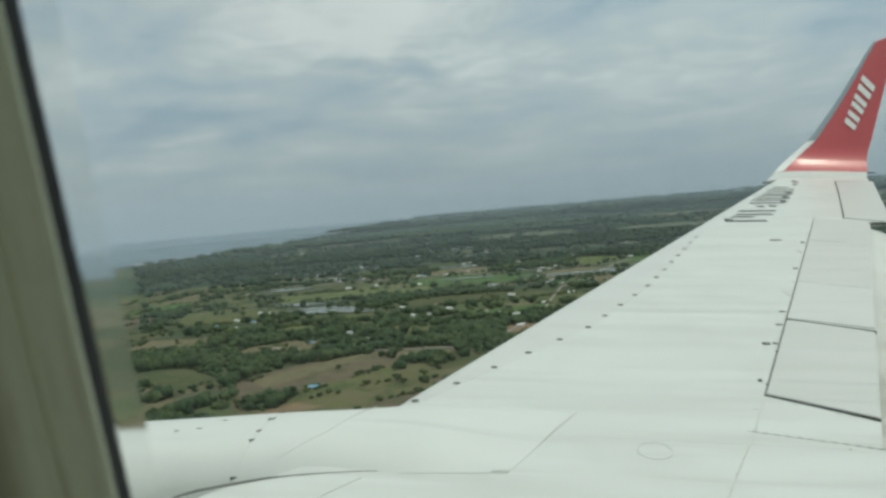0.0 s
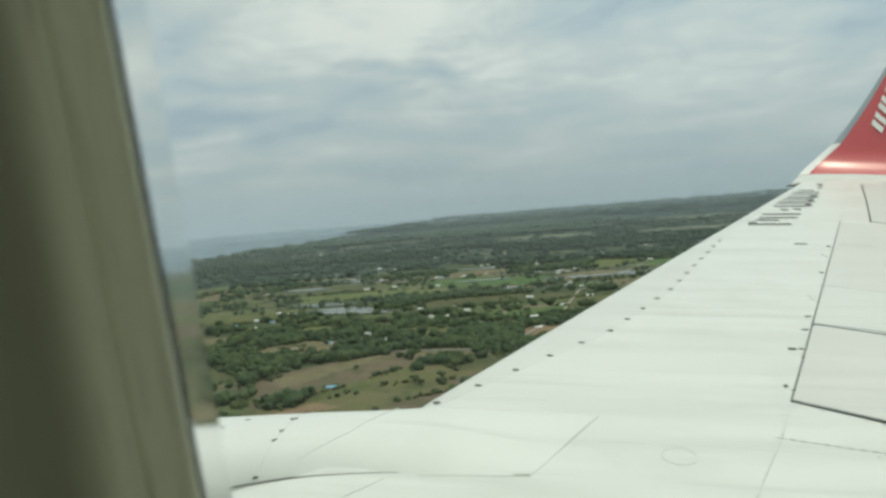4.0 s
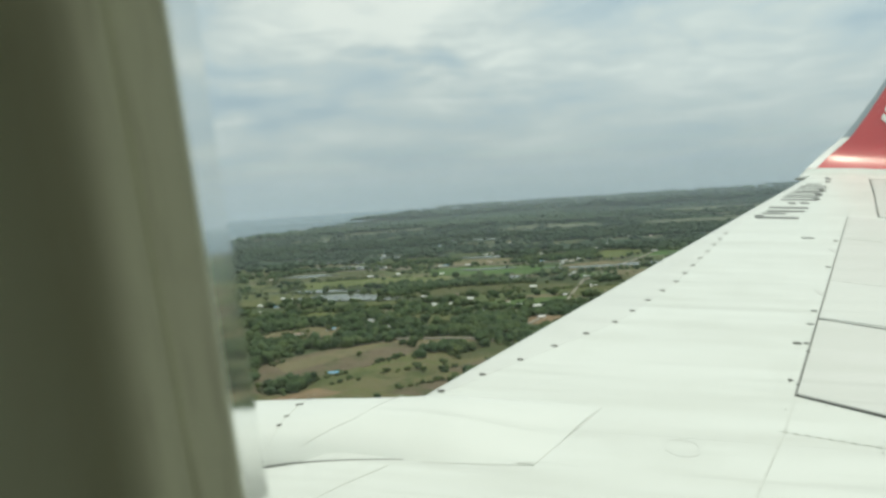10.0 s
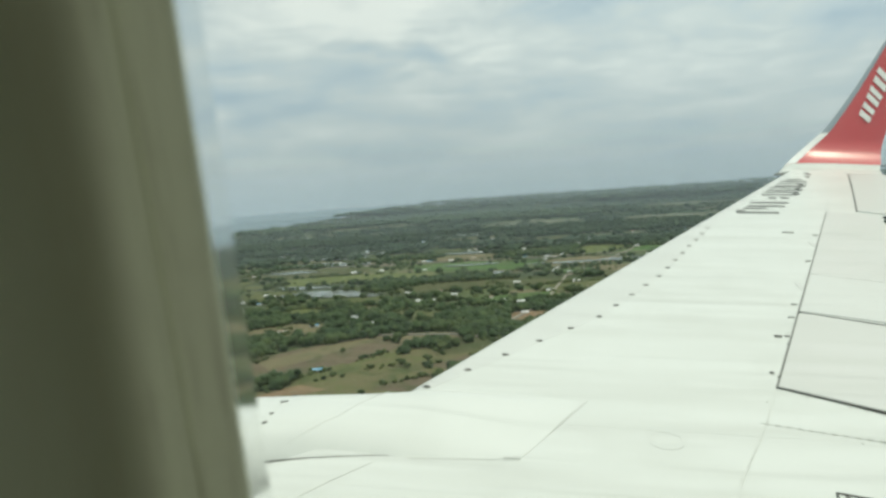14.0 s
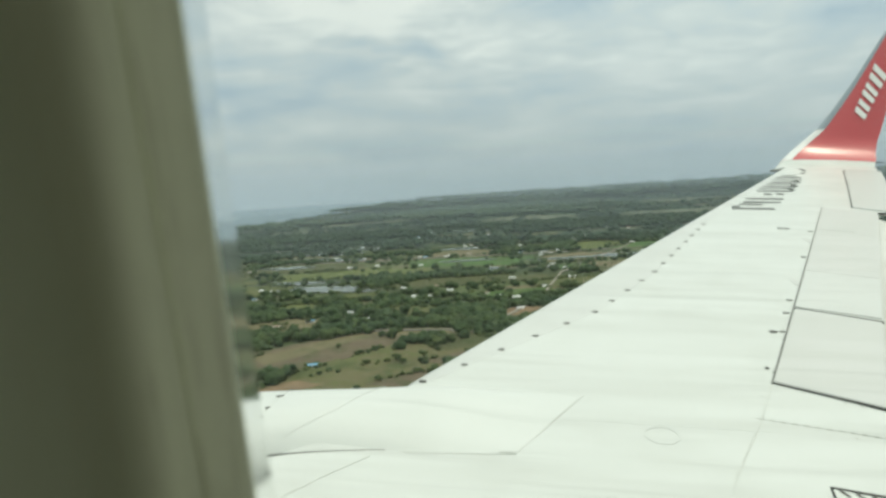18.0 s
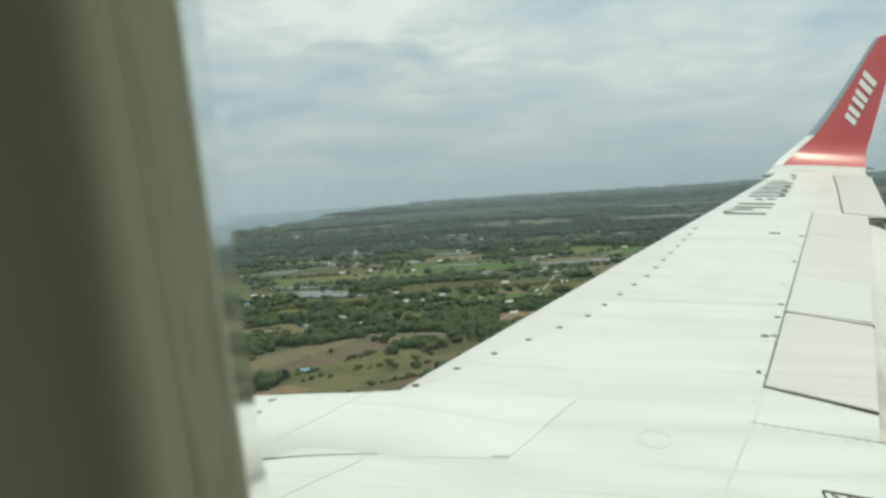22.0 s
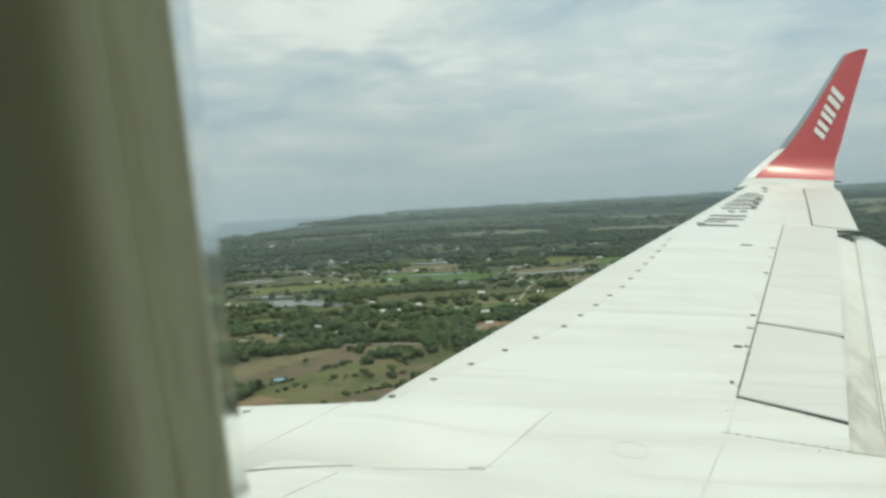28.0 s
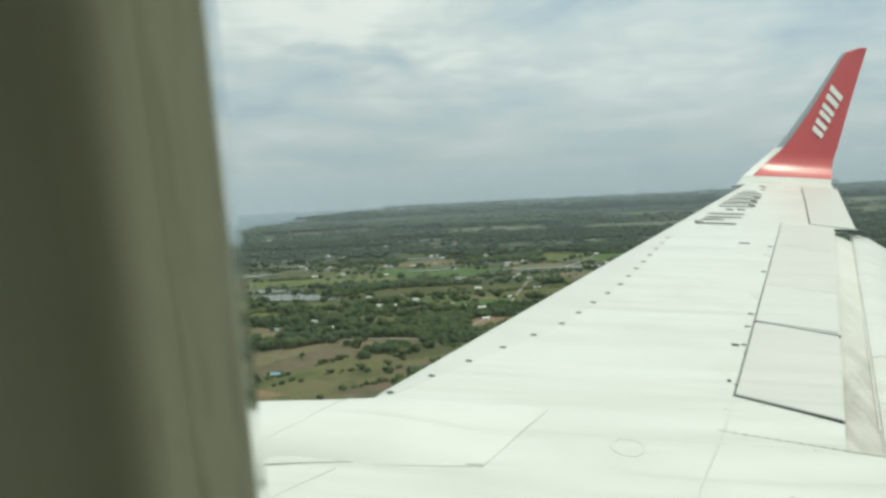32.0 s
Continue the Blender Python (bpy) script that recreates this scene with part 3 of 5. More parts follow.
strip("hinge_gap", [(x_hinge(y), y) for y in np.linspace(4.12, 9.19, 9)], 0.013, 0.009, M_LINE, 0.004)
e1 = [(1.23 + k * 0.51, 4.13 - k * 0.26) for k in (0, 0.35, 0.7, 1.0)]
strip("spoiler_gap", e1, 0.007, 0.026, M_GAP, 0.006)
strip("spoiler_gap", [(1.73 + k * 0.52, 5.425 - k * 0.236) for k in (0, 0.5, 1.0)], 0.006, 0.021, M_GAP, 0.013)
strip("panel_joint", [(x_hinge(y), y) for y in (4.1, 3.9, 3.7)] + [(1.0, 3.55), (0.80, 3.10), (0.72, 2.7)], 0.009, 0.009, M_FAINT, 0.003)
strip("panel_joint", [(1.03, 3.70), (1.33, 3.63), (1.64, 3.565)], 0.003, 0.003, M_FAINT, 0.002)
strip("flap_edge_joint", [(1.63, 3.56), (2.0, 3.50), (2.6, 3.42)], 0.010, 0.012, M_SEAM, 0.004)
for k in range(12):
    s = k / 11
    strip("rivet", [(1.05 + s * 0.56, 3.694 - s * 0.125), (1.075 + s * 0.56, 3.689 - s * 0.125)], 0.006, 0.006, M_SEAM, 0.004)

# aileron
AIL = [(3.50, 9.17), (4.42, 12.0), (4.93, 11.96), (3.92, 8.90)]
part("aileron", prism([on_wing(x, y, 0.010) for x, y in AIL], 0.03, inset=0.004), M_PANEL, wing, "off-white aileron panel")
strip("aileron_gap", [(3.485, 9.15), (3.96, 10.6), (4.40, 12.02)], 0.020, 0.014, M_BOLT, 0.005)
strip("aileron_end_gap", [(4.40, 12.03), (4.66, 12.0), (4.92, 11.98)], 0.05, 0.06, M_LINE, 0.006)
strip("aileron_joint", [(3.49, 9.15), (3.93, 8.87)], 0.010, 0.010, M_FAINT, 0.014)
strip("flap_end_gap", [(3.62, 8.86), (3.78, 8.86), (4.02, 8.82)], 0.05, 0.09, M_GAP, 0.006)

# fasteners behind the leading edge
BOLTS = [(-0.79 + 0.212 * k, 3.91 + 0.26 * k) for k in range(6)] + [(0.41 + (0.14 * k if k < 4 else 0.42 + 0.1077 * (k - 3)), 5.474 + 0.27 * k) for k in range(11)]
for x, y in BOLTS:
    part("fastener", prism([on_wing(x + 0.024 * math.cos(a), y + 0.016 * math.sin(a), 0.005) for a in np.linspace(0, 2 * math.pi, 9)[:-1]], 0.012, inset=0.002), M_BOLT, wing)
# actuator fittings ahead of the hinge line
for x, y, lx, ly, mat in ((1.43, 4.94, 0.05, 0.025, M_BOLT), (1.50, 4.95, 0.03, 0.02, M_LINE), (1.475, 4.80, 0.025, 0.02, M_LINE), (1.505, 4.86, 0.035, 0.06, M_PANEL), (1.245, 4.335, 0.022, 0.022, M_BOLT),
                          (1.275, 4.28, 0.05, 0.012, M_LINE), (1.625, 5.325, 0.045, 0.012, M_LINE), (1.735, 5.622, 0.04, 0.012, M_LINE), (2.326, 8.015, 0.115, 0.035, M_LINE), (1.915, 6.10, 0.04, 0.16, M_PANEL),
                          (2.215, 6.87, 0.04, 0.02, M_LINE), (2.235, 6.72, 0.03, 0.02, M_LINE), (2.455, 7.514, 0.04, 0.18, M_PANEL), (2.60, 7.90, 0.04, 0.02, M_LINE)):
    up = 0.003 if mat is M_PANEL else 0.008
    part("fitting", prism([on_wing(x, y - ly / 2, up), on_wing(x + lx, y - ly / 2, up), on_wing(x + lx, y + ly / 2, up), on_wing(x, y + ly / 2, up)], 0.02, inset=0.002), mat, wing)
# small rivets that show along the joints behind the fuel cap, beside the hinge line and on the fairing's end
RIVETS = [(1.0 - 0.2 * q, 3.55 - 0.45 * q) for q in (0.05, 0.3, 0.48, 0.62, 0.9)] + [(x_hinge(y) - 0.03 * (k % 2), y) for k, y in enumerate((3.72, 3.95, 4.62, 5.02, 5.9, 6.45, 7.1, 8.3))] + [(1.36, 4.02), (1.55, 3.93), (1.62, 3.90), (1.47, 3.55)]
for x, y in RIVETS:
    part("rivet", prism([on_wing(x + 0.006 * math.cos(a), y + 0.005 * math.sin(a), 0.004) for a in np.linspace(0, 2 * math.pi, 7)[:-1]], 0.008), M_SEAM, wing)
# fuel access ring
ring = []
for r, u in ((0.100, 0.0005), (0.100, 0.0018), (0.112, 0.0018), (0.112, 0.0005)):
    ring.append([on_wing(0.53 + 0.80 * r * math.cos(a), 3.46 + 0.78 * r * math.sin(a), u) for a in np.linspace(0, 2 * math.pi, 25)[:-1]])
v = [p for r in ring for p in r]
part("fuel_cap_ring", (v, grid_faces(4, 24, True)), M_CAP, wing, "faint grey fuel cap ring")
# long chordwise skin joints and spanwise seams
strip("skin_joint", [(-0.888, 3.087), (-1.05, 2.899), (-1.2, 2.7)], 0.006, 0.006, M_FAINT, 0.003)
# inboard spoiler: open gap at its corner
strip("spoiler_gap", [(1.20, 3.105), (1.45, 3.05), (2.0, 2.94)], 0.010, 0.024, M_GAP, 0.004)
strip("spoiler_gap", [(1.20, 3.105), (1.175, 2.9), (1.14, 2.6)], 0.009, 0.009, M_GAP, 0.004)
for k in range(9):
    strip("seal_tab", [(1.23 + 0.06 * k, 3.085 - 0.0132 * k), (1.255 + 0.06 * k, 3.04 - 0.0132 * k)], 0.010, 0.010, M_BOLT, 0.005)

# registration replaced by plain bars
BARS = ((2.08, 9.05, 0.49, 0.085), (2.10, 9.16, 0.10, 0.06), (2.22, 9.30, 0.27, 0.07), (2.30, 9.45, 0.45, 0.075), (2.39, 9.68, 0.46, 0.08), (2.70, 10.00, 0.09, 0.10), (2.86, 10.02, 0.09, 0.10),
        (2.67, 10.25, 0.45, 0.075), (2.75, 10.45, 0.46, 0.05), (2.83, 10.60, 0.46, 0.075), (2.93, 10.80, 0.42, 0.05), (3.03, 10.95, 0.41, 0.075), (3.12, 11.16, 0.40, 0.05), (3.22, 11.36, 0.36, 0.08), (3.35, 11.56, 0.22, 0.06),
        (3.11, 10.36, 0.07, 0.16), (3.24, 10.70, 0.07, 0.16), (3.38, 11.05, 0.07, 0.18), (3.80, 12.12, 0.06, 0.20), (3.70, 11.80, 0.06, 0.10))
for x, y, ln, hh in BARS:
    q = [(x, y - hh / 2), (x + ln, y - hh / 2), (x + ln, y + hh / 2), (x, y + hh / 2)]
    part("marking_bar", prism([on_wing(a, b, 0.005) for a, b in q], 0.004), M_LETTER, wing, "faded black painted bar")

# trailing flaps, lowered
def flap(name, a, b, za, zb, th, y0, y1, mat, label, round_end=True):
    secs = []
    ys = [y0] + list(np.linspace(y0 + 0.05, y1 - 0.25, 14)) + [y1 - 0.12, y1 - 0.04, y1]
    for y in ys:
        e = x_spoiler_end(y)
        tip = smoothstep(y1, y1 - 0.3, y) if round_end else 1.0
        ring = []
        for s, up in ((0.0, 0.0), (0.03, 0.035), (0.10, 0.06), (0.25, 0.075), (0.5, 0.06), (0.75, 0.035), (1.0, 0.0)):
            ring.append(on_wing(e + a + (b - a) * s * (0.45 + 0.55 * tip), y, za + (zb - za) * s + up * th * (0.3 + 0.7 * tip)))
        for s, up in ((0.98, -0.02), (0.5, -0.06), (0.1, -0.05)):
            ring.append(on_wing(e + a + (b - a) * s * (0.45 + 0.55 * tip), y, za + (zb - za) * s + up * th))
        secs.append(ring)
    return part(name, loft(secs), mat, wing, label, smooth=True)


flap("flap_vane", -0.12, 0.22, -0.075, -0.12, 0.7, 3.58, 9.02, M_FLAP, "off-white flap vane stained brown at its inner end")
flap("main_flap", 0.19, 1.05, -0.13, -0.50, 1.6, 3.58, 5.05, M_VANE, "stained inner end of the lowered flap", False)
flap("main_flap", 0.19, 1.05, -0.13, -0.50, 1.6, 5.06, 9.20, M_WING, "white lowered main flap")
# thin white strip put in as the highlight along the vane's edge
for y0, y1 in ((4.0, 6.2),):
    v = []
    for y in np.linspace(y0, y1, 8):
        e = x_spoiler_end(y) + 0.20
        v += [on_wing(e - 0.003, y, -0.096), on_wing(e + 0.003, y, -0.096), on_wing(e + 0.003, y, -0.12), on_wing(e - 0.003, y, -0.12)]
    part("flap_rail", (v, grid_faces(8, 4, True) + [(0, 1, 2, 3), (31, 30, 29, 28)]), M_WHITE, wing, "thin white strip drawn as the flap edge highlight")

for y, a, up in ((7.55, 0.60, -0.20), (6.85, 0.62, -0.19)):
    x = x_spoiler_end(y) + a
    part("flap_fitting", prism([on_wing(x, y - 0.03, up), on_wing(x + 0.06, y - 0.03, up - 0.02), on_wing(x + 0.06, y + 0.03, up - 0.02), on_wing(x, y + 0.03, up)], 0.03, inset=0.004), M_BOLT, wing)

# ---- winglet: the tip sweeps up in a blend and becomes a tall canted blade
BLEND, CANT = 0.75, radians(73)
ROOT_Y = 12.43
TOP_Y = ROOT_Y + BLEND * math.sin(CANT)
TOP_Z = wz(ROOT_Y) + BLEND * (1 - math.cos(CANT))


def winglet_spine(s):
    """Place (y, z) and angle along the blend (s below 0) and the straight blade (s from 0 to 1)."""
    if s < 0:
        a = CANT * (1 + s)
        return ROOT_Y + BLEND * math.sin(a), wz(ROOT_Y) + BLEND * (1 - math.cos(a)), a
    z = TOP_Z + (2.0 - TOP_Z) * s
    return TOP_Y + (z - TOP_Z) / math.tan(CANT), z, CANT


def winglet_edges(z):
    xl = np.interp(z, (-0.425, -0.41, -0.36, -0.30, -0.23, -0.08, 0.16, 0.27, 0.58, 0.96, 1.38, 1.80, 1.93, 2.0), (3.46, 3.53, 3.63, 3.72, 3.82, 4.01, 4.30, 4.40, 4.64, 4.91, 5.18, 5.44, 5.54, 5.80))
    xt = np.interp(z, (-0.425, -0.38, -0.30, -0.04, 0.18, 1.28, 2.0), (5.04, 5.13, 5.20, 5.28, 5.36, 5.70, 5.94))
    return xl, xt


def winglet_thick(s):
    return 0.055 + 0.05 * smoothstep(0.4, -1.0, s)


def winglet_ring(s, grow=0.0):
    y, z, a = winglet_spine(s)
    xl, xt = winglet_edges(z)
    c, th = xt - xl, winglet_thick(s) + 2 * grow
    nrm = Vector((0, -math.sin(a), math.cos(a)))
    p = Vector((0, y, z)) - nrm * (0.5 * th * smoothstep(-0.35, -1.0, s))
    ring = []
    for q, d in ((0.0, 0.0), (0.006, 0.28), (0.02, 0.5), (0.06, 0.78), (0.12, 0.92), (0.25, 1.0), (0.55, 0.8), (1.0, 0.06)):
        ring.append(p + Vector((xl - grow + q * c, 0, 0)) + nrm * (d * th * 0.5))
    for q, d in ((0.98, 0.06), (0.55, 0.8), (0.25, 1.0), (0.12, 0.92), (0.06, 0.78), (0.02, 0.5), (0.006, 0.28)):
        ring.append(p + Vector((xl - grow + q * c, 0, 0)) - nrm * (d * th * 0.5))
    return ring


SPAN = [-0.60 + k * 0.04 for k in range(15)] + list(np.linspace(0, 1, 22))
part("winglet_root", loft([winglet_ring(s) for s in np.linspace(-1, -0.602, 9)]), M_WING, wing, "white curved root of the winglet", smooth=True)
blade = part("winglet", loft([winglet_ring(s) for s in SPAN]), M_RED, wing, "tall red winglet blade blended into the wing tip", smooth=True)


def winglet_face(x, z, off=0.0):
    s = (z - TOP_Z) / (2.0 - TOP_Z)
    y, zz, a = winglet_spine(max(s, 0))
    return Vector((x, y, z)) + Vector((0, -math.sin(a), math.cos(a))) * (winglet_thick(s) * 0.5 + off)


def edge_cap(spans, name, mat, label, keep):
    vv = []
    for s in spans:
        r = winglet_ring(s, 0.007)
        vv += [r[k] for k in list(range(keep, -1, -1)) + list(range(len(r) - 1, len(r) - 1 - keep, -1))]
    n = 2 * keep + 1
    return part(name, (vv, grid_faces(len(spans), n)), mat, blade, label, smooth=True)


edge_cap([s for s in SPAN if s > 0.03 and s < 0.97], "leading_edge_cap", M_SILVER, "bare metal leading edge", 4)
edge_cap([s for s in SPAN if s <= 0.06], "leading_edge_root", M_WHITE, "white painted leading edge root", 4)
# white shapes in place of the airline's name
for s0, s1 in ((0.0, 0.11), (0.17, 0.27), (0.36, 0.46), (0.51, 0.61), (0.70, 0.82), (0.88, 1.0)):
    q = []
    for s, side_b in ((s0, 0), (s0, 1), (s1, 1), (s1, 0)):
        q.append((4.943 + 0.356 * s, 0.507 + 0.822 * s) if not side_b else (5.095 + 0.39 * s, 0.355 + 0.75 * s))
    part("white_mark", prism([winglet_face(x, z, 0.012) for x, z in q], 0.008, (0, -1, 0)), M_WHITE, blade, "slanted white painted mark")
# tip lamp fairing and static wicks
part("tip_light_fairing", prism([on_wing(3.40, 12.36, -0.035), on_wing(3.66, 12.40, -0.03), on_wing(3.70, 12.44, -0.03), on_wing(3.44, 12.44, -0.035)], 0.03, inset=0.008), M_LINE, wing, "dark tip light fairing")
for x, y in ((5.20, 12.95),):
    part("static_wick", prism([on_wing(x, y - 0.012, 0.02), on_wing(x + 0.16, y - 0.006, 0.012), on_wing(x + 0.16, y + 0.006, 0.012), on_wing(x, y + 0.012, 0.02)], 0.02), M_GAP, wing)

# ---------------------------------------------------------------- engine nacelle and its fairing
nacelle = thing("engine_nacelle", "white painted jet engine nacelle below the wing", "engine", at=AIR)


def nacelle_ring(x, n=36):
    """Cross-section at x: a round cowl that turns into a flat hump on the wing."""
    w = smoothstep(-1.75, -0.75, x)
    zc = -2.175 + 0.100 * (x + 1.5)
    inner = np.interp(x, (-1.6, -1.36, -1.1, -0.73, -0.18), (2.93, 3.02, 3.07, 3.13, 3.18))
    pts = []
    for k in range(n):
        s = k / (n - 1)
        a = math.pi * (1.02 - 1.04 * s)
        ca, sa = math.cos(a), math.sin(a)
        cy = 3.52 + 0.45 * math.copysign(abs(ca) ** 0.66, ca)
        cz = zc + 0.16 + 0.60 * math.copysign(abs(sa) ** 0.66, sa)
        hy = inner + (3.88 - inner) * s
        arch = (1 - abs(2 * s - 1) ** 3.2)
        fade = smoothstep(-0.186, -0.9, x)
        hz = wz(hy) - 0.012 * fade - 0.003 + (0.006 + 0.09 * fade) * arch
        pts.append(Vector((x, cy * (1 - w) + hy * w, cz * (1 - w) + hz * w)))
    return pts


def shell(rings, name, label=""):
    n = len(rings[0])
    v = [p for r in rings for p in r]
    under = [Vector((p.x, p.y, p.z - 0.05)) for p in v]
    f = grid_faces(len(rings), n)
    m = len(v)
    f += [tuple(m + i for i in q)[::-1] for q in grid_faces(len(rings), n)]
    return part(name, (v + under, f), M_NACELLE, nacelle, label, smooth=True)


def slanted(x, k):
    """Ring whose outboard side lies further aft, like the end of the fairing."""
    return [Vector((p.x + k * (i / 35), p.y, p.z)) for i, p in enumerate(nacelle_ring(x))]


SEAM_X = -1.575
shell([nacelle_ring(x) for x in np.linspace(-4.6, SEAM_X, 24)], "front_cowl", "white rounded front cowl")
shell([nacelle_ring(x) for x in np.linspace(SEAM_X, -1.3, 6)] + [slanted(x, 0.337 * smoothstep(-1.3, -0.186, x)) for x in np.linspace(-1.25, -0.186, 16)], "pylon_fairing", "white fairing over the engine pylon")


def nacelle_at(x, y):
    """The point of the fairing's upper side over (x, y)."""
    ring = nacelle_ring(x)
    return Vector((x, y, float(np.interp(y, [p.y for p in ring], [p.z for p in ring]))))


def nacelle_line(name, pts, w, mat, lift=0.006):
    v = []
    n = len(pts)
    for i, p in enumerate(pts):
        d = (pts[min(i + 1, n - 1)] - pts[max(i - 1, 0)]).normalized()
        s = d.cross(Vector((0, -0.25, 1))).normalized() * w / 2
        u = Vector((0, -0.4, 1)).normalized() * lift
        v += [p + s + u, p - s + u, p - s - u * 2, p + s - u * 2]
    f = grid_faces(n, 4, True)
    return part(name, (v, f), mat, nacelle)


seam = [nacelle_ring(float(np.interp(k, (4, 12, 30), (-1.605, -1.555, -1.528))))[k] for k in range(36)]
nacelle_line("cowl_seam", seam[2:30], 0.002, M_FAINT, 0.002)
for k, ln in ((5, 0.026), (8, 0.022), (14, 0.016), (16, 0.014), (18, 0.026), (21, 0.016), (23, 0.014), (26, 0.02)):
    p = seam[k]
    nacelle_line("cowl_latch", [p + Vector((-ln * 0.8, -0.006, 0)), p + Vector((ln * 0.8, 0.008, 0.001))], 0.009, M_BOLT, 0.005)
for x, y in ((-1.85, 3.60), (-1.95, 3.49), (-2.08, 3.47)):
    p = nacelle_at(x, y)
    nacelle_line("cowl_latch", [p + Vector((-0.016, 0, 0)), p + Vector((0.016, 0.006, 0))], 0.006, M_LINE, 0.004)
nacelle_line("fairing_joint", [nacelle_at(float(np.interp(y, (3.19, 3.257, 3.36, 3.64, 3.75), (-1.376, -1.269, -1.15, -1.014, -0.97))), y) for y in np.linspace(3.19, 3.74, 20)], 0.0028, M_FAINT, 0.002)
nacelle_line("fairing_joint", [nacelle_at(-0.45 + 0.23 * q, 3.31 + 0.47 * q) for q in np.linspace(0, 1, 12)], 0.0025, M_FAINT, 0.002)
strip("fairing_edge", [(-0.186 + 0.337 * s, 3.2 + 0.64 * s) for s in np.linspace(0, 1, 6)], 0.004, 0.003, M_FAINT, 0.0025, nacelle)
strip("fairing_gap", [(-1.737, 2.839), (-1.652, 2.906), (-1.525, 2.968), (-1.371, 3.034), (-1.22, 3.076), (-1.068, 3.108), (-0.90, 3.138), (-0.731, 3.160)], 0.003, 0.0035, M_LINE, 0.003, nacelle)
strip("fairing_seam", [(-0.731, 3.136), (-0.45, 3.163), (-0.184, 3.190)], 0.005, 0.004, M_FAINT, 0.003, nacelle)
strip("fairing_tab", [(-0.27, 3.196), (-0.19, 3.20)], 0.004, 0.004, M_SEAM, 0.004, nacelle)

# ---------------------------------------------------------------- cabin side and window
LEAN = 0.17


def win_ring(o, y, n=14):
    """A rounded rectangle round the window, o outside the clear edge, at depth y (the wall leans in)."""
    hw, hh, r = WIN_HW + o, WIN_HH + o, max(0.02, WIN_R + o)
    pts = []
    for cx, cz, a0 in ((hw - r, hh - r, 0), (-hw + r, hh - r, 90), (-hw + r, -hh + r, 180), (hw - r, -hh + r, 270)):
        for k in range(n):
            a = radians(a0 + 90 * k / (n - 1))
            x, z = WIN_X + cx + r * math.cos(a), WIN_Z + cz + r * math.sin(a)
            pts.append(Vector((x, y - LEAN * (z + 0.018) - 0.9 * max(0, z) ** 2, z)))
    return pts


def rings_mesh(rings):
    n = len(rings[0])
    return [p for r in rings for p in r], grid_faces(len(rings), n, True)


window = thing("window_1", "grey-beige moulded airliner cabin window surround", "window", kind="structure", at=AIR)
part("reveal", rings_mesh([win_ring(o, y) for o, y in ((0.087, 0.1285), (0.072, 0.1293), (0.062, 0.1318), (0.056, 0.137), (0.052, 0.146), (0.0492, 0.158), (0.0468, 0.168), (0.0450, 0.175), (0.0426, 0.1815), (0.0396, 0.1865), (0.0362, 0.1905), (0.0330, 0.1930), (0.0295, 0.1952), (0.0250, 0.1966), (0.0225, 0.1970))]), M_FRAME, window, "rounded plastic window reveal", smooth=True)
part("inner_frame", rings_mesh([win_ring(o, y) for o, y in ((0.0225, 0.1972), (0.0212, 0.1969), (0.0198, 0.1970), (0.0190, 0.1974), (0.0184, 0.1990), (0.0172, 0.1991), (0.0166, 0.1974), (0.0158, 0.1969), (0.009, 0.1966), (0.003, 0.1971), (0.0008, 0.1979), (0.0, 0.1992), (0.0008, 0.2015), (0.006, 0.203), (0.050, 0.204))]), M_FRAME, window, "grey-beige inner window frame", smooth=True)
part("gasket", rings_mesh([win_ring(o, y) for o, y in ((0.045, 0.207), (0.026, 0.2085), (0.0212, 0.212), (0.0200, 0.222), (0.0196, 0.2325), (0.022, 0.2345), (0.045, 0.2350))]), M_RUBBER, window, "black rubber window gasket", smooth=True)
bevel = part("pane_edge", rings_mesh([win_ring(o, y) for o, y in ((0.0200, 0.2335), (0.0196, 0.243), (0.0192, 0.251))]), M_BEVEL, window, "blurred bevelled edge of the acrylic pane", smooth=True)
bevel.visible_shadow = False
pr = win_ring(0.0196, 0.2515)
pane = part("pane", (pr, [tuple(range(len(pr)))]), M_PANE, window, "clear acrylic window pane")
pane.visible_shadow = False


# the fuselage is a tube; its lining and skin share one axis
AXIS_Y, AXIS_Z = -1.58, -0.33
R_LINING, R_SKIN = 1.734, 1.880
HOLE = (-0.35, 0.42, -0.42, 0.36)
PORTS = [(-3.25, -2.99), (-2.75, -2.49), (-2.25, -1.99), (-1.75, -1.49), (-1.25, -0.99), (-0.75, -0.49), (-0.25, 0.01), (0.25, 0.51), (0.75, 1.01), (1.25, 1.51), (1.75, 2.01), (2.25, 2.51), (2.75, 3.01)]


def tube_point(x, z, r, starboard=True):
    y = math.sqrt(max(0.0, r * r - (z - AXIS_Z) ** 2))
    return Vector((x, AXIS_Y + (y if starboard else -y), z))


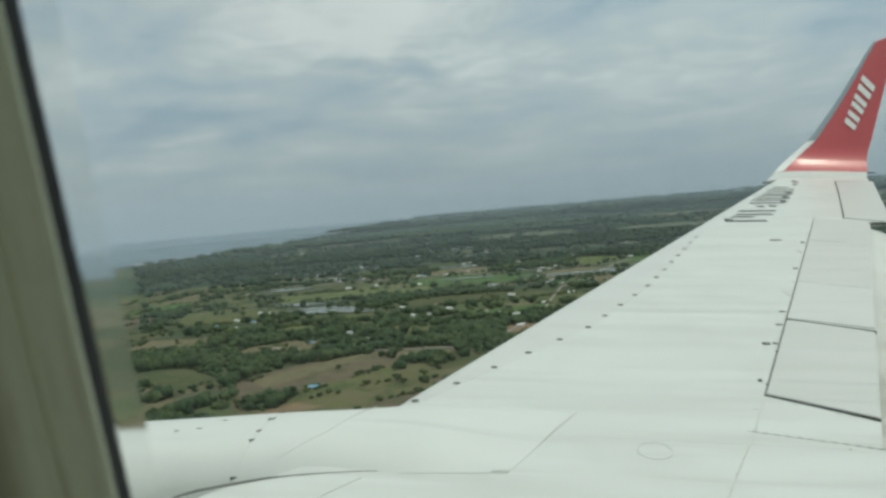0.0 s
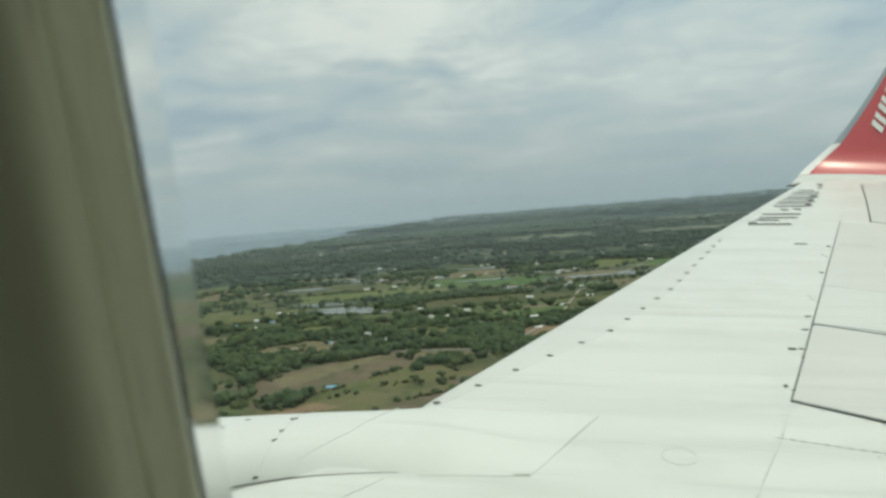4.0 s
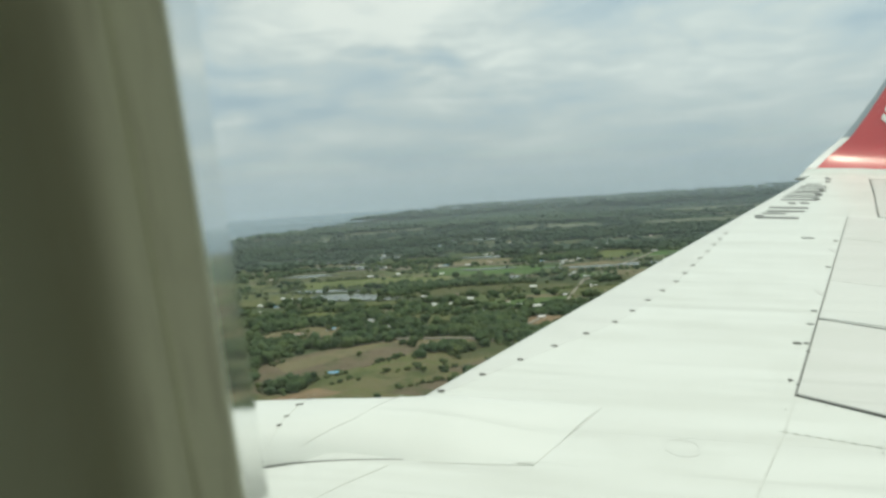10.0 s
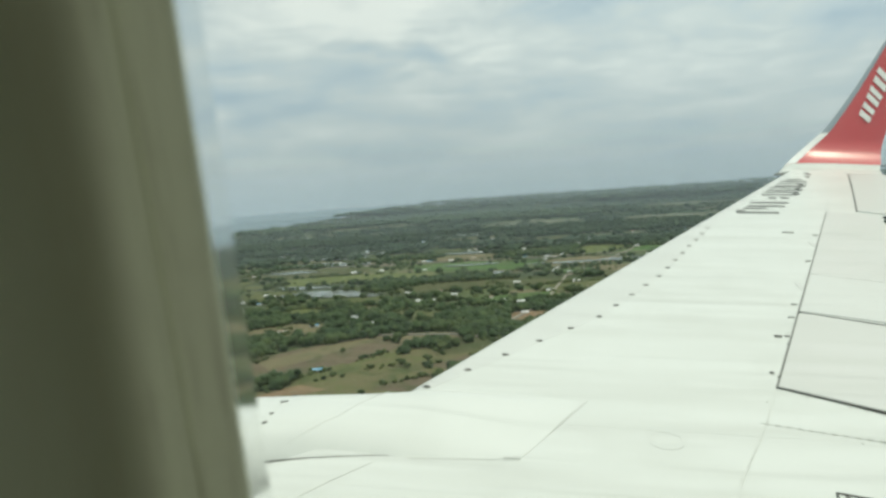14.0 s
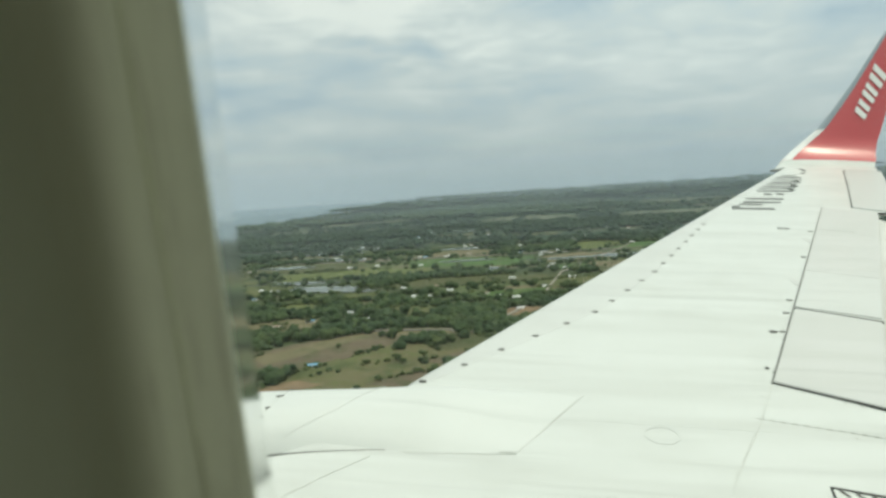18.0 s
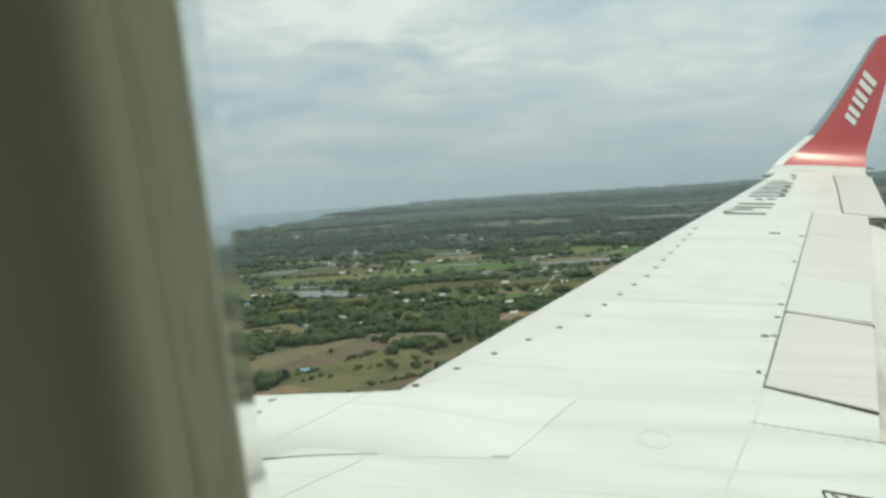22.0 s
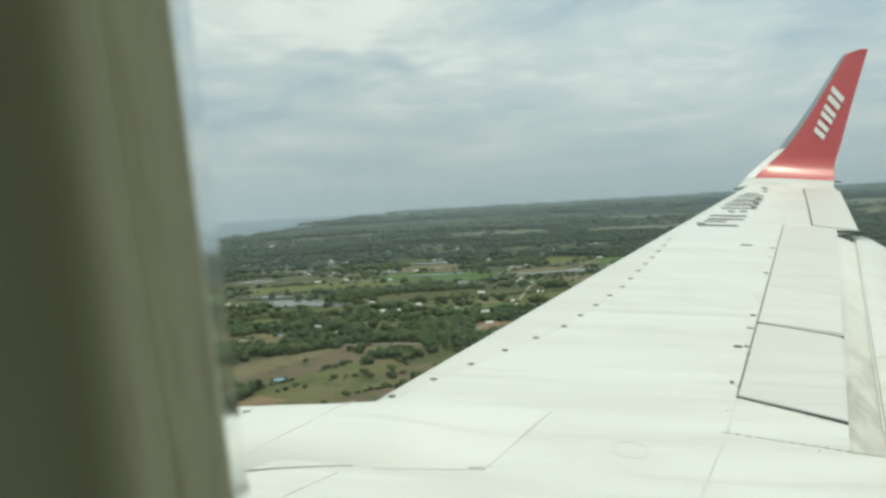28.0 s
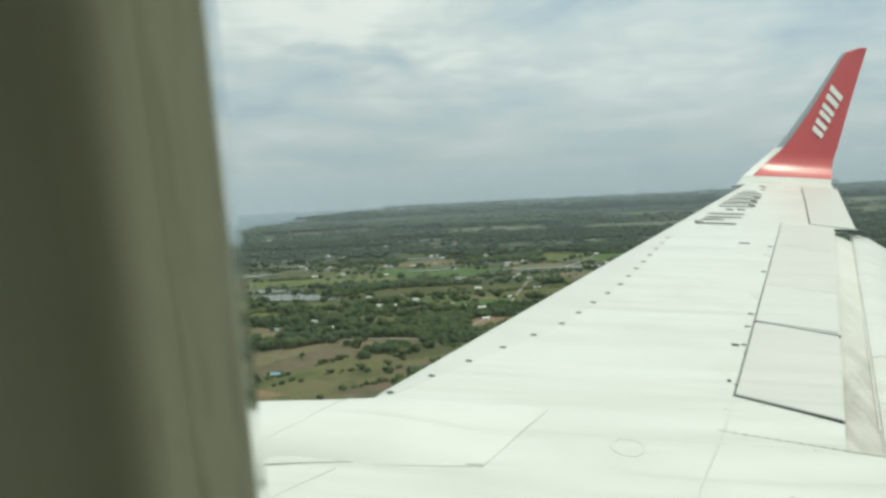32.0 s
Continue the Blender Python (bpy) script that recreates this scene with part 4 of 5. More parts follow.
def hole_panel(rings, r):
    """The curved wall between the window and the rectangle left open in the tube."""
    x0, x1, z0, z1 = HOLE
    inner = rings[-1]
    n = len(inner)
    v = [p for q in rings for p in q]
    f = grid_faces(len(rings), n, True)
    rim = []
    for p in inner:
        d = Vector((p.x - WIN_X, p.z - WIN_Z))
        k = min((x1 - WIN_X) / d.x if d.x > 1e-6 else (x0 - WIN_X) / d.x if d.x < -1e-6 else 1e9,
                (z1 - WIN_Z) / d.y if d.y > 1e-6 else (z0 - WIN_Z) / d.y if d.y < -1e-6 else 1e9)
        rim.append((WIN_X + d.x * k, WIN_Z + d.y * k))
    for s in (0.4, 1.0):
        for p, (x, z) in zip(inner, rim):
            xx, zz = p.x + (x - p.x) * s, p.z + (z - p.z) * s
            v.append(tube_point(xx, zz, r))
    m = len(v) - 2 * n
    for b0 in (m - n, m):
        f += [(b0 + j, b0 + (j + 1) % n, b0 + n + (j + 1) % n, b0 + n + j) for j in range(n)]
    return v, f


def tube(r, x0, x1):
    """The round wall, open at the seat window and at the windows across the aisle."""
    zs = [HOLE[2], -0.22, 0.20, HOLE[3]]
    ang = sorted({round(math.asin((z - AXIS_Z) / r), 6) for z in zs} | {round(math.pi - math.asin((z - AXIS_Z) / r), 6) for z in zs} | {round(x, 6) for x in np.radians(np.arange(-84, 268, 8.0))})
    xs = sorted({x0, x1, HOLE[0], HOLE[1]} | {x for p in PORTS for x in p})
    v = [Vector((x, AXIS_Y + r * math.cos(t), AXIS_Z + r * math.sin(t))) for x in xs for t in ang]
    n, f = len(ang), []
    for i in range(len(xs) - 1):
        xm = 0.5 * (xs[i] + xs[i + 1])
        for j in range(n):
            t0, t1 = ang[j], ang[(j + 1) % n] + (2 * math.pi if j == n - 1 else 0)
            tm = 0.5 * (t0 + t1)
            zm, right = AXIS_Z + r * math.sin(tm), math.cos(tm) > 0
            if right and HOLE[0] < xm < HOLE[1] and HOLE[2] < zm < HOLE[3]:
                continue
            if not right and -0.22 < zm < 0.20 and any(p < xm < q for p, q in PORTS):
                continue
            k = (j + 1) % n
            f.append((i * n + j, i * n + k, (i + 1) * n + k, (i + 1) * n + j))
    return v, f


def box(x0, x1, y0, y1, z0, z1):
    v = [Vector((x, y, z)) for x in (x0, x1) for y in (y0, y1) for z in (z0, z1)]
    return v, [(0, 1, 3, 2), (4, 6, 7, 5), (0, 4, 5, 1), (2, 3, 7, 6), (0, 2, 6, 4), (1, 5, 7, 3)]


side = thing("wall_cabin", "grey-beige plastic cabin lining inside a white fuselage", "wall", kind="structure", at=AIR)
part("sidewall_panel", hole_panel([win_ring(0.086, 0.127), win_ring(0.092, 0.1262)], R_LINING), M_LINING, side)
part("lining", tube(R_LINING, -4.2, 4.4), M_LINING, side)
part("skin_panel", hole_panel([win_ring(0.046, 0.24), win_ring(0.05, 0.262), win_ring(0.055, 0.27)], R_SKIN), M_SKIN, side, "white painted outer skin")
part("fuselage_skin", tube(R_SKIN, -4.2, 4.4), M_SKIN, side, "white painted round fuselage")


def disc(x, r):
    return [Vector((x, AXIS_Y + r * math.cos(t), AXIS_Z + r * math.sin(t))) for t in np.linspace(0, 2 * math.pi, 49)[:-1]]


for nm, x in (("wall_fore", -4.25), ("wall_aft", 4.35)):
    w = thing(nm, "plain grey-beige cabin cross wall", "wall", kind="structure", at=AIR)
    part("bulkhead", loft([disc(x, R_SKIN + 0.005), disc(x + 0.1, R_SKIN + 0.005)]), M_LINING, w)
floor = thing("floor", "dark blue-grey carpeted cabin floor", "floor", kind="structure", at=AIR)
part("carpet", box(-4.15, 4.3, AXIS_Y - 1.52, AXIS_Y + 1.52, -1.20, -1.15), M_CARPET, floor)
ceil = new("ceiling", mesh_of("ceiling", *box(-4.15, 4.3, AXIS_Y - 1.0, AXIS_Y + 1.0, 1.02, 1.06), M_LINING))
ceil.matrix_world = AIR
tagged(ceil, "plain grey-beige cabin ceiling panel", "ceiling", kind="structure")
# unseen lamps added in the port windows, set strong to brighten the window frame
for p, q in PORTS[3:11]:
    lamp = new("port_window_fill", bpy.data.lights.new("port_window_fill", "AREA"))
    lamp.data.shape, lamp.data.size, lamp.data.size_y, lamp.data.energy = "RECTANGLE", q - p, 0.40, 3.0
    lamp.data.color = (0.93, 1.0, 0.96)
    xm = 0.5 * (p + q)
    lamp.matrix_world = AIR @ look((xm, AXIS_Y - 1.70, -0.01), (xm, 0, -0.01))

# ---------------------------------------------------------------- land
GROUND = -230.0


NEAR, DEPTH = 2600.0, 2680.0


def shore_at(a):
    """How far off the coast lies at a bearing in degrees."""
    far = float(np.interp(a, (-62, -36, -30, -26.3, -23, -20, -17, -14.5, -11, -8.5, -7.5), (4700, 5300, 5800, 6600, 7400, 8500, 10100, 12100, 15000, 17000, 99999)))
    return far + 200 * noise.noise(Vector((a * 0.6, 2.0, 0)))


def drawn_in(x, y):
    """The spot of the plan, its far distance squeezed along the line of sight to fit the camera's view."""
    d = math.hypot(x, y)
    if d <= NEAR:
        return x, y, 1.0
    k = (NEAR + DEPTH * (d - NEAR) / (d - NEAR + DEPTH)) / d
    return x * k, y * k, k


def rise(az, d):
    """How far the land is lifted so that its skyline fits the camera's view."""
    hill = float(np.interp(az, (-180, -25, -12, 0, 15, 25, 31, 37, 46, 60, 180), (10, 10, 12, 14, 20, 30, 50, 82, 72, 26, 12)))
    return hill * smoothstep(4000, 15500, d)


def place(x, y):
    """Where a spot of the plain lies: true out to 2.6 km; beyond, the land is squeezed to fit the camera's view; past
    the coast it dips under the sea.
    """
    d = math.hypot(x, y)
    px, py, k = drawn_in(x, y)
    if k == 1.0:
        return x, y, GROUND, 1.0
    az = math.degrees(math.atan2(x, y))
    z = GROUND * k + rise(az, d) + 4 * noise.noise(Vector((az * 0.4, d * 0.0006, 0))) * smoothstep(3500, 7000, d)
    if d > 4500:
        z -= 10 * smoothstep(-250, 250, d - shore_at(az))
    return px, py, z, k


def gz(x, y):
    return place(x, y)[2]


def fast_mesh(name, verts, tris, mat, smooth=True):
    me = bpy.data.meshes.new(name)
    nv, nf = len(verts), len(tris)
    me.vertices.add(nv)
    me.vertices.foreach_set("co", np.asarray(verts, np.float32).ravel())
    me.loops.add(nf * 3)
    me.loops.foreach_set("vertex_index", np.asarray(tris, np.int32).ravel())
    me.polygons.add(nf)
    me.polygons.foreach_set("loop_start", np.arange(0, nf * 3, 3, dtype=np.int32))
    me.update(calc_edges=True)
    me.materials.append(mat)
    if smooth:
        me.shade_smooth()
    return me


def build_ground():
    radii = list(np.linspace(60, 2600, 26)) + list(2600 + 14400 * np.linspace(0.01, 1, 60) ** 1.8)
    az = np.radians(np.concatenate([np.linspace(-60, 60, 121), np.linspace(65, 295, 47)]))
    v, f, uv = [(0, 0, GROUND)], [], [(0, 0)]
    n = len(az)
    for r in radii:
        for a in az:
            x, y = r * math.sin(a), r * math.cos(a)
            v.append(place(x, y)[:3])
            uv.append((x, y))
    for j in range(n):
        f.append((0, 1 + (j + 1) % n, 1 + j))
    for i in range(len(radii) - 1):
        for j in range(n):
            k = (j + 1) % n
            f.append((1 + i * n + j, 1 + i * n + k, 1 + (i + 1) * n + k, 1 + (i + 1) * n + j))
    me = mesh_of("ground", v, f, M_GROUND, True)
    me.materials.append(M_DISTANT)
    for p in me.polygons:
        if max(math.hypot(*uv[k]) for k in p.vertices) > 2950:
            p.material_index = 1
    layer = me.uv_layers.new(name="plan")
    idx = np.zeros(len(me.loops), np.int32)
    me.loops.foreach_get("vertex_index", idx)
    layer.data.foreach_set("uv", np.asarray(uv, np.float32)[idx].ravel())
    tagged(new("ground", me), "patchwork farmland with scrub and dry grass", "ground", kind="structure")


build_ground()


def outline(poly, wob=10.0, step=35.0, seed=0):
    """The polygon with its sides broken up and made a little uneven."""
    out = []
    for i, (ax, ay) in enumerate(poly):
        bx, by = poly[(i + 1) % len(poly)]
        n = max(1, int(math.hypot(bx - ax, by - ay) / step))
        for k in range(n):
            x, y = ax + (bx - ax) * k / n, ay + (by - ay) * k / n
            d = noise.noise_vector(Vector((x * 0.013, y * 0.013, seed * 3.7)))
            out.append((x + d.x * wob, y + d.y * wob))
    return out


LAYER = [0.0]


def patch(name, poly, mat, label, category, wob=10.0, lift=0.3):
    """A field, pond or road on the farmland: a thin sheet with its own edge."""
    LAYER[0] += 0.02
    pts = outline(poly, wob, seed=len(poly) + LAYER[0] * 10)
    cx, cy = sum(p[0] for p in pts) / len(pts), sum(p[1] for p in pts) / len(pts)
    top = [Vector(place(x, y)[:3]) + Vector((0, 0, lift + LAYER[0])) for x, y in pts]
    rim = [Vector(place(cx + (x - cx) * 1.006, cy + (y - cy) * 1.006)[:3]) - Vector((0, 0, 0.5)) for x, y in pts]
    n = len(pts)
    f = [tuple(range(n))] + [(j, n + j, n + (j + 1) % n, (j + 1) % n) for j in range(n)]
    me = mesh_of(name, top + rim, f, mat)
    return tagged(new(name, me), label, category, kind="structure")


FIELDS = [
    ("field", [(-490, 930), (-480, 980), (-345, 1110), (-262, 1040), (-300, 960), (-372, 850), (-420, 790)], M_PLOUGHED, "brown ploughed field beside the woods", 8),
    ("field", [(-440, 770), (-385, 830), (-300, 960), (-250, 1050), (-165, 1090), (-40, 1010), (-60, 800), (-250, 640)], M_DRY, "dry tan and olive pasture with scattered bushes", 8),
    ("field", [(-472, 950), (-352, 1098), (-322, 1074), (-430, 898)], M_STUBBLE, "narrow dry tan strip of ploughland", 6),
    ("field", [(-392, 842), (-330, 930), (-290, 905), (-352, 822)], M_PASTURE, "small green vegetable plot", 5),
    ("field", [(-240, 1048), (-168, 1082), (-96, 1030), (-190, 962)], M_SCRUB, "brownish grassland with low scrub", 8),
    ("field", [(-250, 800), (-170, 880), (-90, 850), (-120, 760)], M_PLOUGHED, "brown bare plot in the pasture", 8),
    ("field", [(-345, 690), (-285, 775), (-205, 742), (-262, 655)], M_STUBBLE, "dry tan plot in the pasture", 6),
    ("field", [(-205, 905), (-150, 965), (-75, 930), (-125, 862)], M_PLOUGHED, "brown ploughed plot between hedges", 6),
    ("field", [(-395, 765), (-350, 818), (-310, 800), (-352, 742)], M_EARTH, "bare earth plot in the pasture", 5),
    ("field", [(-345, 1112), (-262, 1046), (-170, 1098), (-130, 1120), (-260, 1135)], M_STUBBLE, "pale dry grass strip along the woods", 6),
    ("field", [(-640, 1180), (-520, 1250), (-430, 1215), (-470, 1130), (-560, 1120)], M_STUBBLE, "tan clearing among the trees", 14),
    ("field", [(-390, 1280), (-250, 1255), (-225, 1330), (-360, 1365)], M_PASTURE, "green clearing among the trees", 12),
    ("field", [(-140, 1230), (-20, 1205), (15, 1290), (-110, 1310)], M_EARTH, "bare earth clearing with huts", 12),
    ("field", [(-640, 1350), (-500, 1330), (-470, 1400), (-600, 1430)], M_YELLOW, "pale green clearing among the trees", 12),
    ("field", [(-900, 1180), (-720, 1200), (-700, 1330), (-880, 1340)], M_STUBBLE, "dry tan field", 14),
    ("field", [(-720, 980), (-560, 900), (-520, 960), (-640, 1060)], M_SCRUB, "brownish grassland with low scrub", 12),
    ("field", [(-800, 1830), (-560, 1880), (-400, 1850), (-330, 1930), (-430, 2020), (-620, 2060), (-860, 1990)], M_YELLOW, "yellow-green paddy field", 14),
    ("field", [(-480, 2060), (-160, 2010), (-100, 2200), (-330, 2290), (-520, 2230)], M_PADDY, "bright green paddy field", 14),
    ("field", [(-460, 1640), (-330, 1610), (-90, 1650), (20, 1720), (-160, 1800), (-380, 1770)], M_SCRUB, "brownish grassland with low scrub", 14),
    ("field", [(-1000, 1560), (-800, 1510), (-690, 1690), (-820, 1780), (-1010, 1760)], M_PASTURE, "green grass field by the pond", 12),
    ("field", [(-60, 2030), (130, 2060), (180, 2210), (40, 2300), (-90, 2210)], M_STUBBLE, "tan fallow field", 12),
    ("field", [(-1100, 2080), (-900, 2020), (-640, 2120), (-700, 2250), (-1000, 2280)], M_SCRUB, "dull green grazing land", 14),
    ("field", [(110, 2350), (420, 2280), (520, 2480), (250, 2560)], M_PADDY, "green field strip", 14),
    ("field", [(-30, 2420), (100, 2390), (210, 2600), (60, 2700)], M_YELLOW, "pale green field", 12),
    ("field", [(450, 2800), (780, 2700), (900, 2990), (560, 3060)], M_EARTH, "bare reddish earth by the village", 16),
    ("field", [(-560, 2380), (-300, 2340), (-180, 2480), (-420, 2560)], M_STUBBLE, "pale stubble field", 14),
    ("field", [(-1250, 3560), (-900, 3640), (-860, 3740), (-1260, 3660)], M_YELLOW, "pale grass flat near the shore", 16),
    ("field", [(200, 3100), (700, 3160), (760, 3360), (240, 3330)], M_PALE, "pale green distant field", 20),
    ("field", [(-400, 3150), (-60, 3120), (-20, 3260), (-380, 3300)], M_SCRUB, "dull brown distant field", 20),
    ("field", [(700, 3500), (1300, 3400), (1400, 3640), (760, 3720)], M_PALE, "pale distant field", 20),
    ("field", [(-1900, 5000), (-1300, 5300), (-1250, 5700), (-1900, 5450)], M_PALE, "pale grass flat near the shore", 40),
    ("field", [(-2250, 5900), (-1900, 6050), (-1850, 6350), (-2250, 6200)], M_PALE, "pale salt flat near the shore", 40),
    ("field", [(300, 4300), (1300, 4200), (1500, 4700), (400, 4800)], M_PALE, "wide pale green distant field", 60),
    ("field", [(1800, 5200), (3000, 4900), (3300, 5600), (2000, 6000)], M_PALE, "wide pale distant field", 80),
    ("field", [(-600, 4600), (0, 4500), (100, 4900), (-550, 5000)], M_PALE, "dull distant field", 60),
    ("field", [(600, 6000), (1800, 5900), (1900, 6600), (700, 6900)], M_PALE, "pale green distant plain", 80),
    ("field", [(2800, 7000), (4200, 6500), (4600, 7600), (3100, 8200)], M_PALE, "pale distant plain", 90),
    ("field", [(-640, 3380), (-350, 3420), (-360, 3510), (-660, 3470)], M_STUBBLE, "pale distant dry field", 20),
]
PONDS = [
    [(-760, 1640), (-690, 1690), (-620, 1700), (-560, 1690), (-500, 1640), (-440, 1610), (-470, 1575), (-560, 1580), (-640, 1600)],
    [(-860, 1770), (-760, 1800), (-640, 1790), (-600, 1765), (-720, 1745)],
    [(-150, 2130), (40, 2150), (120, 2120), (-60, 2095)],
    [(250, 2450), (430, 2480), (520, 2440), (330, 2420)],
    [(-420, 2185), (-250, 2205), (-220, 2172), (-380, 2150)],
    [(-1130, 2440), (-960, 2500), (-760, 2440), (-700, 2350), (-830, 2330), (-1010, 2380)],
    [(-1180, 2650), (-1000, 2720), (-780, 2650), (-880, 2590)],
    [(-520, 2620), (-320, 2660), (-260, 2600), (-420, 2570)],
    [(-1060, 2180), (-900, 2230), (-820, 2180), (-940, 2140)],
    [(-300, 1910), (-190, 1900), (-170, 1950), (-290, 1975)],
    [(60, 2120), (190, 2090), (260, 2170), (110, 2200)],
    [(-900, 2780), (-600, 2740), (-560, 2790), (-860, 2840)],
    [(-1500, 3300), (-1150, 3260), (-1100, 3340), (-1450, 3390)],
    [(-760, 3700), (-380, 3660), (-360, 3760), (-740, 3820)],
]
SET_WOODS = [
    [(-640, 1080), (-800, 1440), (-600, 1400), (-440, 1440), (-330, 1380), (-60, 1430), (100, 1400), (100, 1200), (-90, 1120), (-340, 1145), (-500, 1010)],
    [(-1900, 2850), (-1700, 3150), (-900, 3110), (-200, 3040), (-150, 2880), (-700, 2800), (-1200, 2860)],
    [(-260, 720), (-180, 800), (-100, 820), (-60, 700)],
]


def inside(x, y, poly):
    c = False
    for i in range(len(poly)):
        ax, ay = poly[i]
        bx, by = poly[i - 1]
        if (ay > y) != (by > y) and x < (bx - ax) * (y - ay) / (by - ay) + ax:
            c = not c
    return c


def more_fields():
    """Plots of the farmland between the named fields, laid out along two tilted directions with lanes of trees left between them."""
    g = np.random.default_rng(12)
    kinds = ((M_PLOUGHED, "brown ploughed plot between hedges"), (M_STUBBLE, "dry tan plot between hedges"), (M_PASTURE, "dull green pasture plot"), (M_PADDY, "green paddy plot"),
             (M_SCRUB, "brownish grass plot with low scrub"), (M_YELLOW, "yellow-green paddy plot"))
    taken = [f[1] for f in FIELDS] + SET_WOODS + PONDS
    out = []
    for i in range(-14, 12):
        for j in range(4, 20):
            u, v = i * 150 + g.uniform(-25, 25), j * 135 + g.uniform(-20, 20)
            x, y = u * 0.94 - v * 0.16, v * 0.97 + u * 0.22
            r, a = math.hypot(x, y), math.degrees(math.atan2(x, y))
            if not 650 < r < 2650 or not -37 < a < 12 or g.random() > 0.82:
                continue
            w, h, skew = g.uniform(48, 96), g.uniform(38, 72), g.uniform(-18, 18)
            poly = [(x + p * 0.94 - q * 0.16, y + q * 0.97 + p * 0.22) for p, q in ((-w + skew, -h), (w + skew, -h * g.uniform(0.8, 1.1)), (w - skew, h), (-w - skew, h * g.uniform(0.8, 1.1)))]
            if any(inside(px, py, t) for t in taken for px, py in poly + [(x, y)]) or any(inside(px, py, poly) for t in taken for px, py in t):
                continue
            mat, label = kinds[int(g.choice(6, p=(0.16, 0.20, 0.20, 0.17, 0.14, 0.13)))]
            out.append(("field", poly, mat, label, 7))
    return out


FIELDS += more_fields()
for nm, poly, mat, label, wob in FIELDS:
    patch(nm, poly, mat, label, "field", wob)
for poly in PONDS:
    patch("pond", poly, M_POND, "shallow grey flooded paddy pond", "pond", 14, 0.6)
ROADS = [[(-130, 1150), (-60, 1400), (-20, 1800), (150, 2300), (300, 2800)], [(-1000, 2300), (-600, 2310), (-200, 2320), (150, 2340), (600, 2400)], [(-345, 1116), (-200, 1106), (-60, 1030)]]
for line in ROADS:
    left, right = [], []
    for i, (x, y) in enumerate(line):
        ax, ay = line[max(0, i - 1)]
        bx, by = line[min(len(line) - 1, i + 1)]
        d = math.hypot(bx - ax, by - ay)
        nx, ny = -(by - ay) / d * 3.0, (bx - ax) / d * 3.0
        left.append((x + nx, y + ny))
        right.append((x - nx, y - ny))
    patch("dirt_road", left + right[::-1], M_ROAD, "narrow pale dirt road between fields", "road", 2.0, 1.0)


def build_sea():
    """Sea beyond the coast, seen far off past the woods."""
    v = []
    azs = np.linspace(-62, -7.6, 125)
    rs = np.linspace(0, 1, 12)
    for a in azs:
        shore = shore_at(a)
        for s in rs:
            d = shore + max(0, 17000 - shore) * s ** 1.5
            x, y, k = drawn_in(d * math.sin(radians(a)), d * math.cos(radians(a)))
            v.append((x, y, GROUND * k + rise(a, d) + 1.0))
    ob = new("sea", mesh_of("sea", v, [q[::-1] for q in grid_faces(len(azs), len(rs))], M_SEA, True))
    tagged(ob, "calm grey-blue sea under haze beyond the coast", "sea", kind="structure")


def build_beach():
    v = []
    azs = np.linspace(-34, -17, 80)
    for a in azs:
        shore = shore_at(a)
        wide = 1 + 0.7 * noise.noise(Vector((a * 1.7, 7.0, 0)))
        for o, up in ((-60, 1.5), (-20, 2.6), (60, 2.4), (120, 1.2)):
            d = shore + o * wide
            x, y, k = drawn_in(d * math.sin(radians(a)), d * math.cos(radians(a)))
            v.append((x, y, GROUND * k + rise(a, d) + up))
    ob = new("beach", mesh_of("beach", v, [q[::-1] for q in grid_faces(len(azs), 4)], M_SAND, True))
    tagged(ob, "thin pale sandy beach along the coast", "beach", kind="structure")


build_sea()
build_beach()


HOUSES = [(-600, 2130, 0), (-410, 2330, 0), (-320, 3010, 0), (-760, 3130, 0), (-1180, 3040, 1), (-300, 1470, 0), (-270, 1545, 0), (-140, 1710, 0), (-150, 1440, 0), (-220, 1370, 1), (5, 1690, 0), (-90, 2320, 0),
          (-80, 2345, 1), (-60, 2310, 2), (-330, 1455, 1), (-180, 1480, 2), (-110, 1410, 0)]
g = np.random.default_rng(5)
for cx, cy, n, sp in ((640, 2870, 14, 90), (-130, 2330, 4, 50), (-420, 2350, 4, 70), (-660, 2160, 3, 60), (200, 2650, 6, 90), (-900, 2950, 6, 130), (-250, 1500, 5, 80), (-780, 1460, 5, 60),
                      (300, 3300, 6, 140), (-500, 2800, 4, 120), (-620, 1250, 3, 50), (-50, 1950, 4, 60), (1500, 2500, 8, 160), (1000, 3300, 6, 150), (-700, 2450, 5, 150), (-300, 2550, 5, 140), (-1100, 2900, 4, 160), (0, 2900, 5, 160),
                      (-900, 3600, 4, 240), (-300, 3900, 4, 260), (500, 3800, 4, 260), (1300, 4300, 5, 300)):
    for k in range(max(2, int(n * 0.65))):
        HOUSES.append((cx + g.normal(0, sp), cy + g.normal(0, sp), int(g.choice([0, 0, 0, 1, 1, 2, 4, 3], p=None))))
for k in range(40):
    r, a = 1250 * (4.2 ** g.random()), radians(g.uniform(-27, 14))
    hx, hy = r * math.sin(a), r * math.cos(a)
    if not any(inside(hx, hy, q) for q in PONDS):
        HOUSES.append((hx, hy, int(g.choice([0, 0, 0, 0, 1, 2]))))
HOUSES += [(-352, 888, 3), (-480, 1215, 3)]
NEAR_HOUSES = {}
for hx, hy, kind in HOUSES:
    for ix in (-1, 0, 1):
        for iy in (-3, -2, -1, 0, 1):
            NEAR_HOUSES.setdefault((int(hx // 60) + ix, int(hy // 60) + iy), []).append((hx, hy))


OPEN = [f[1] for f in FIELDS] + PONDS
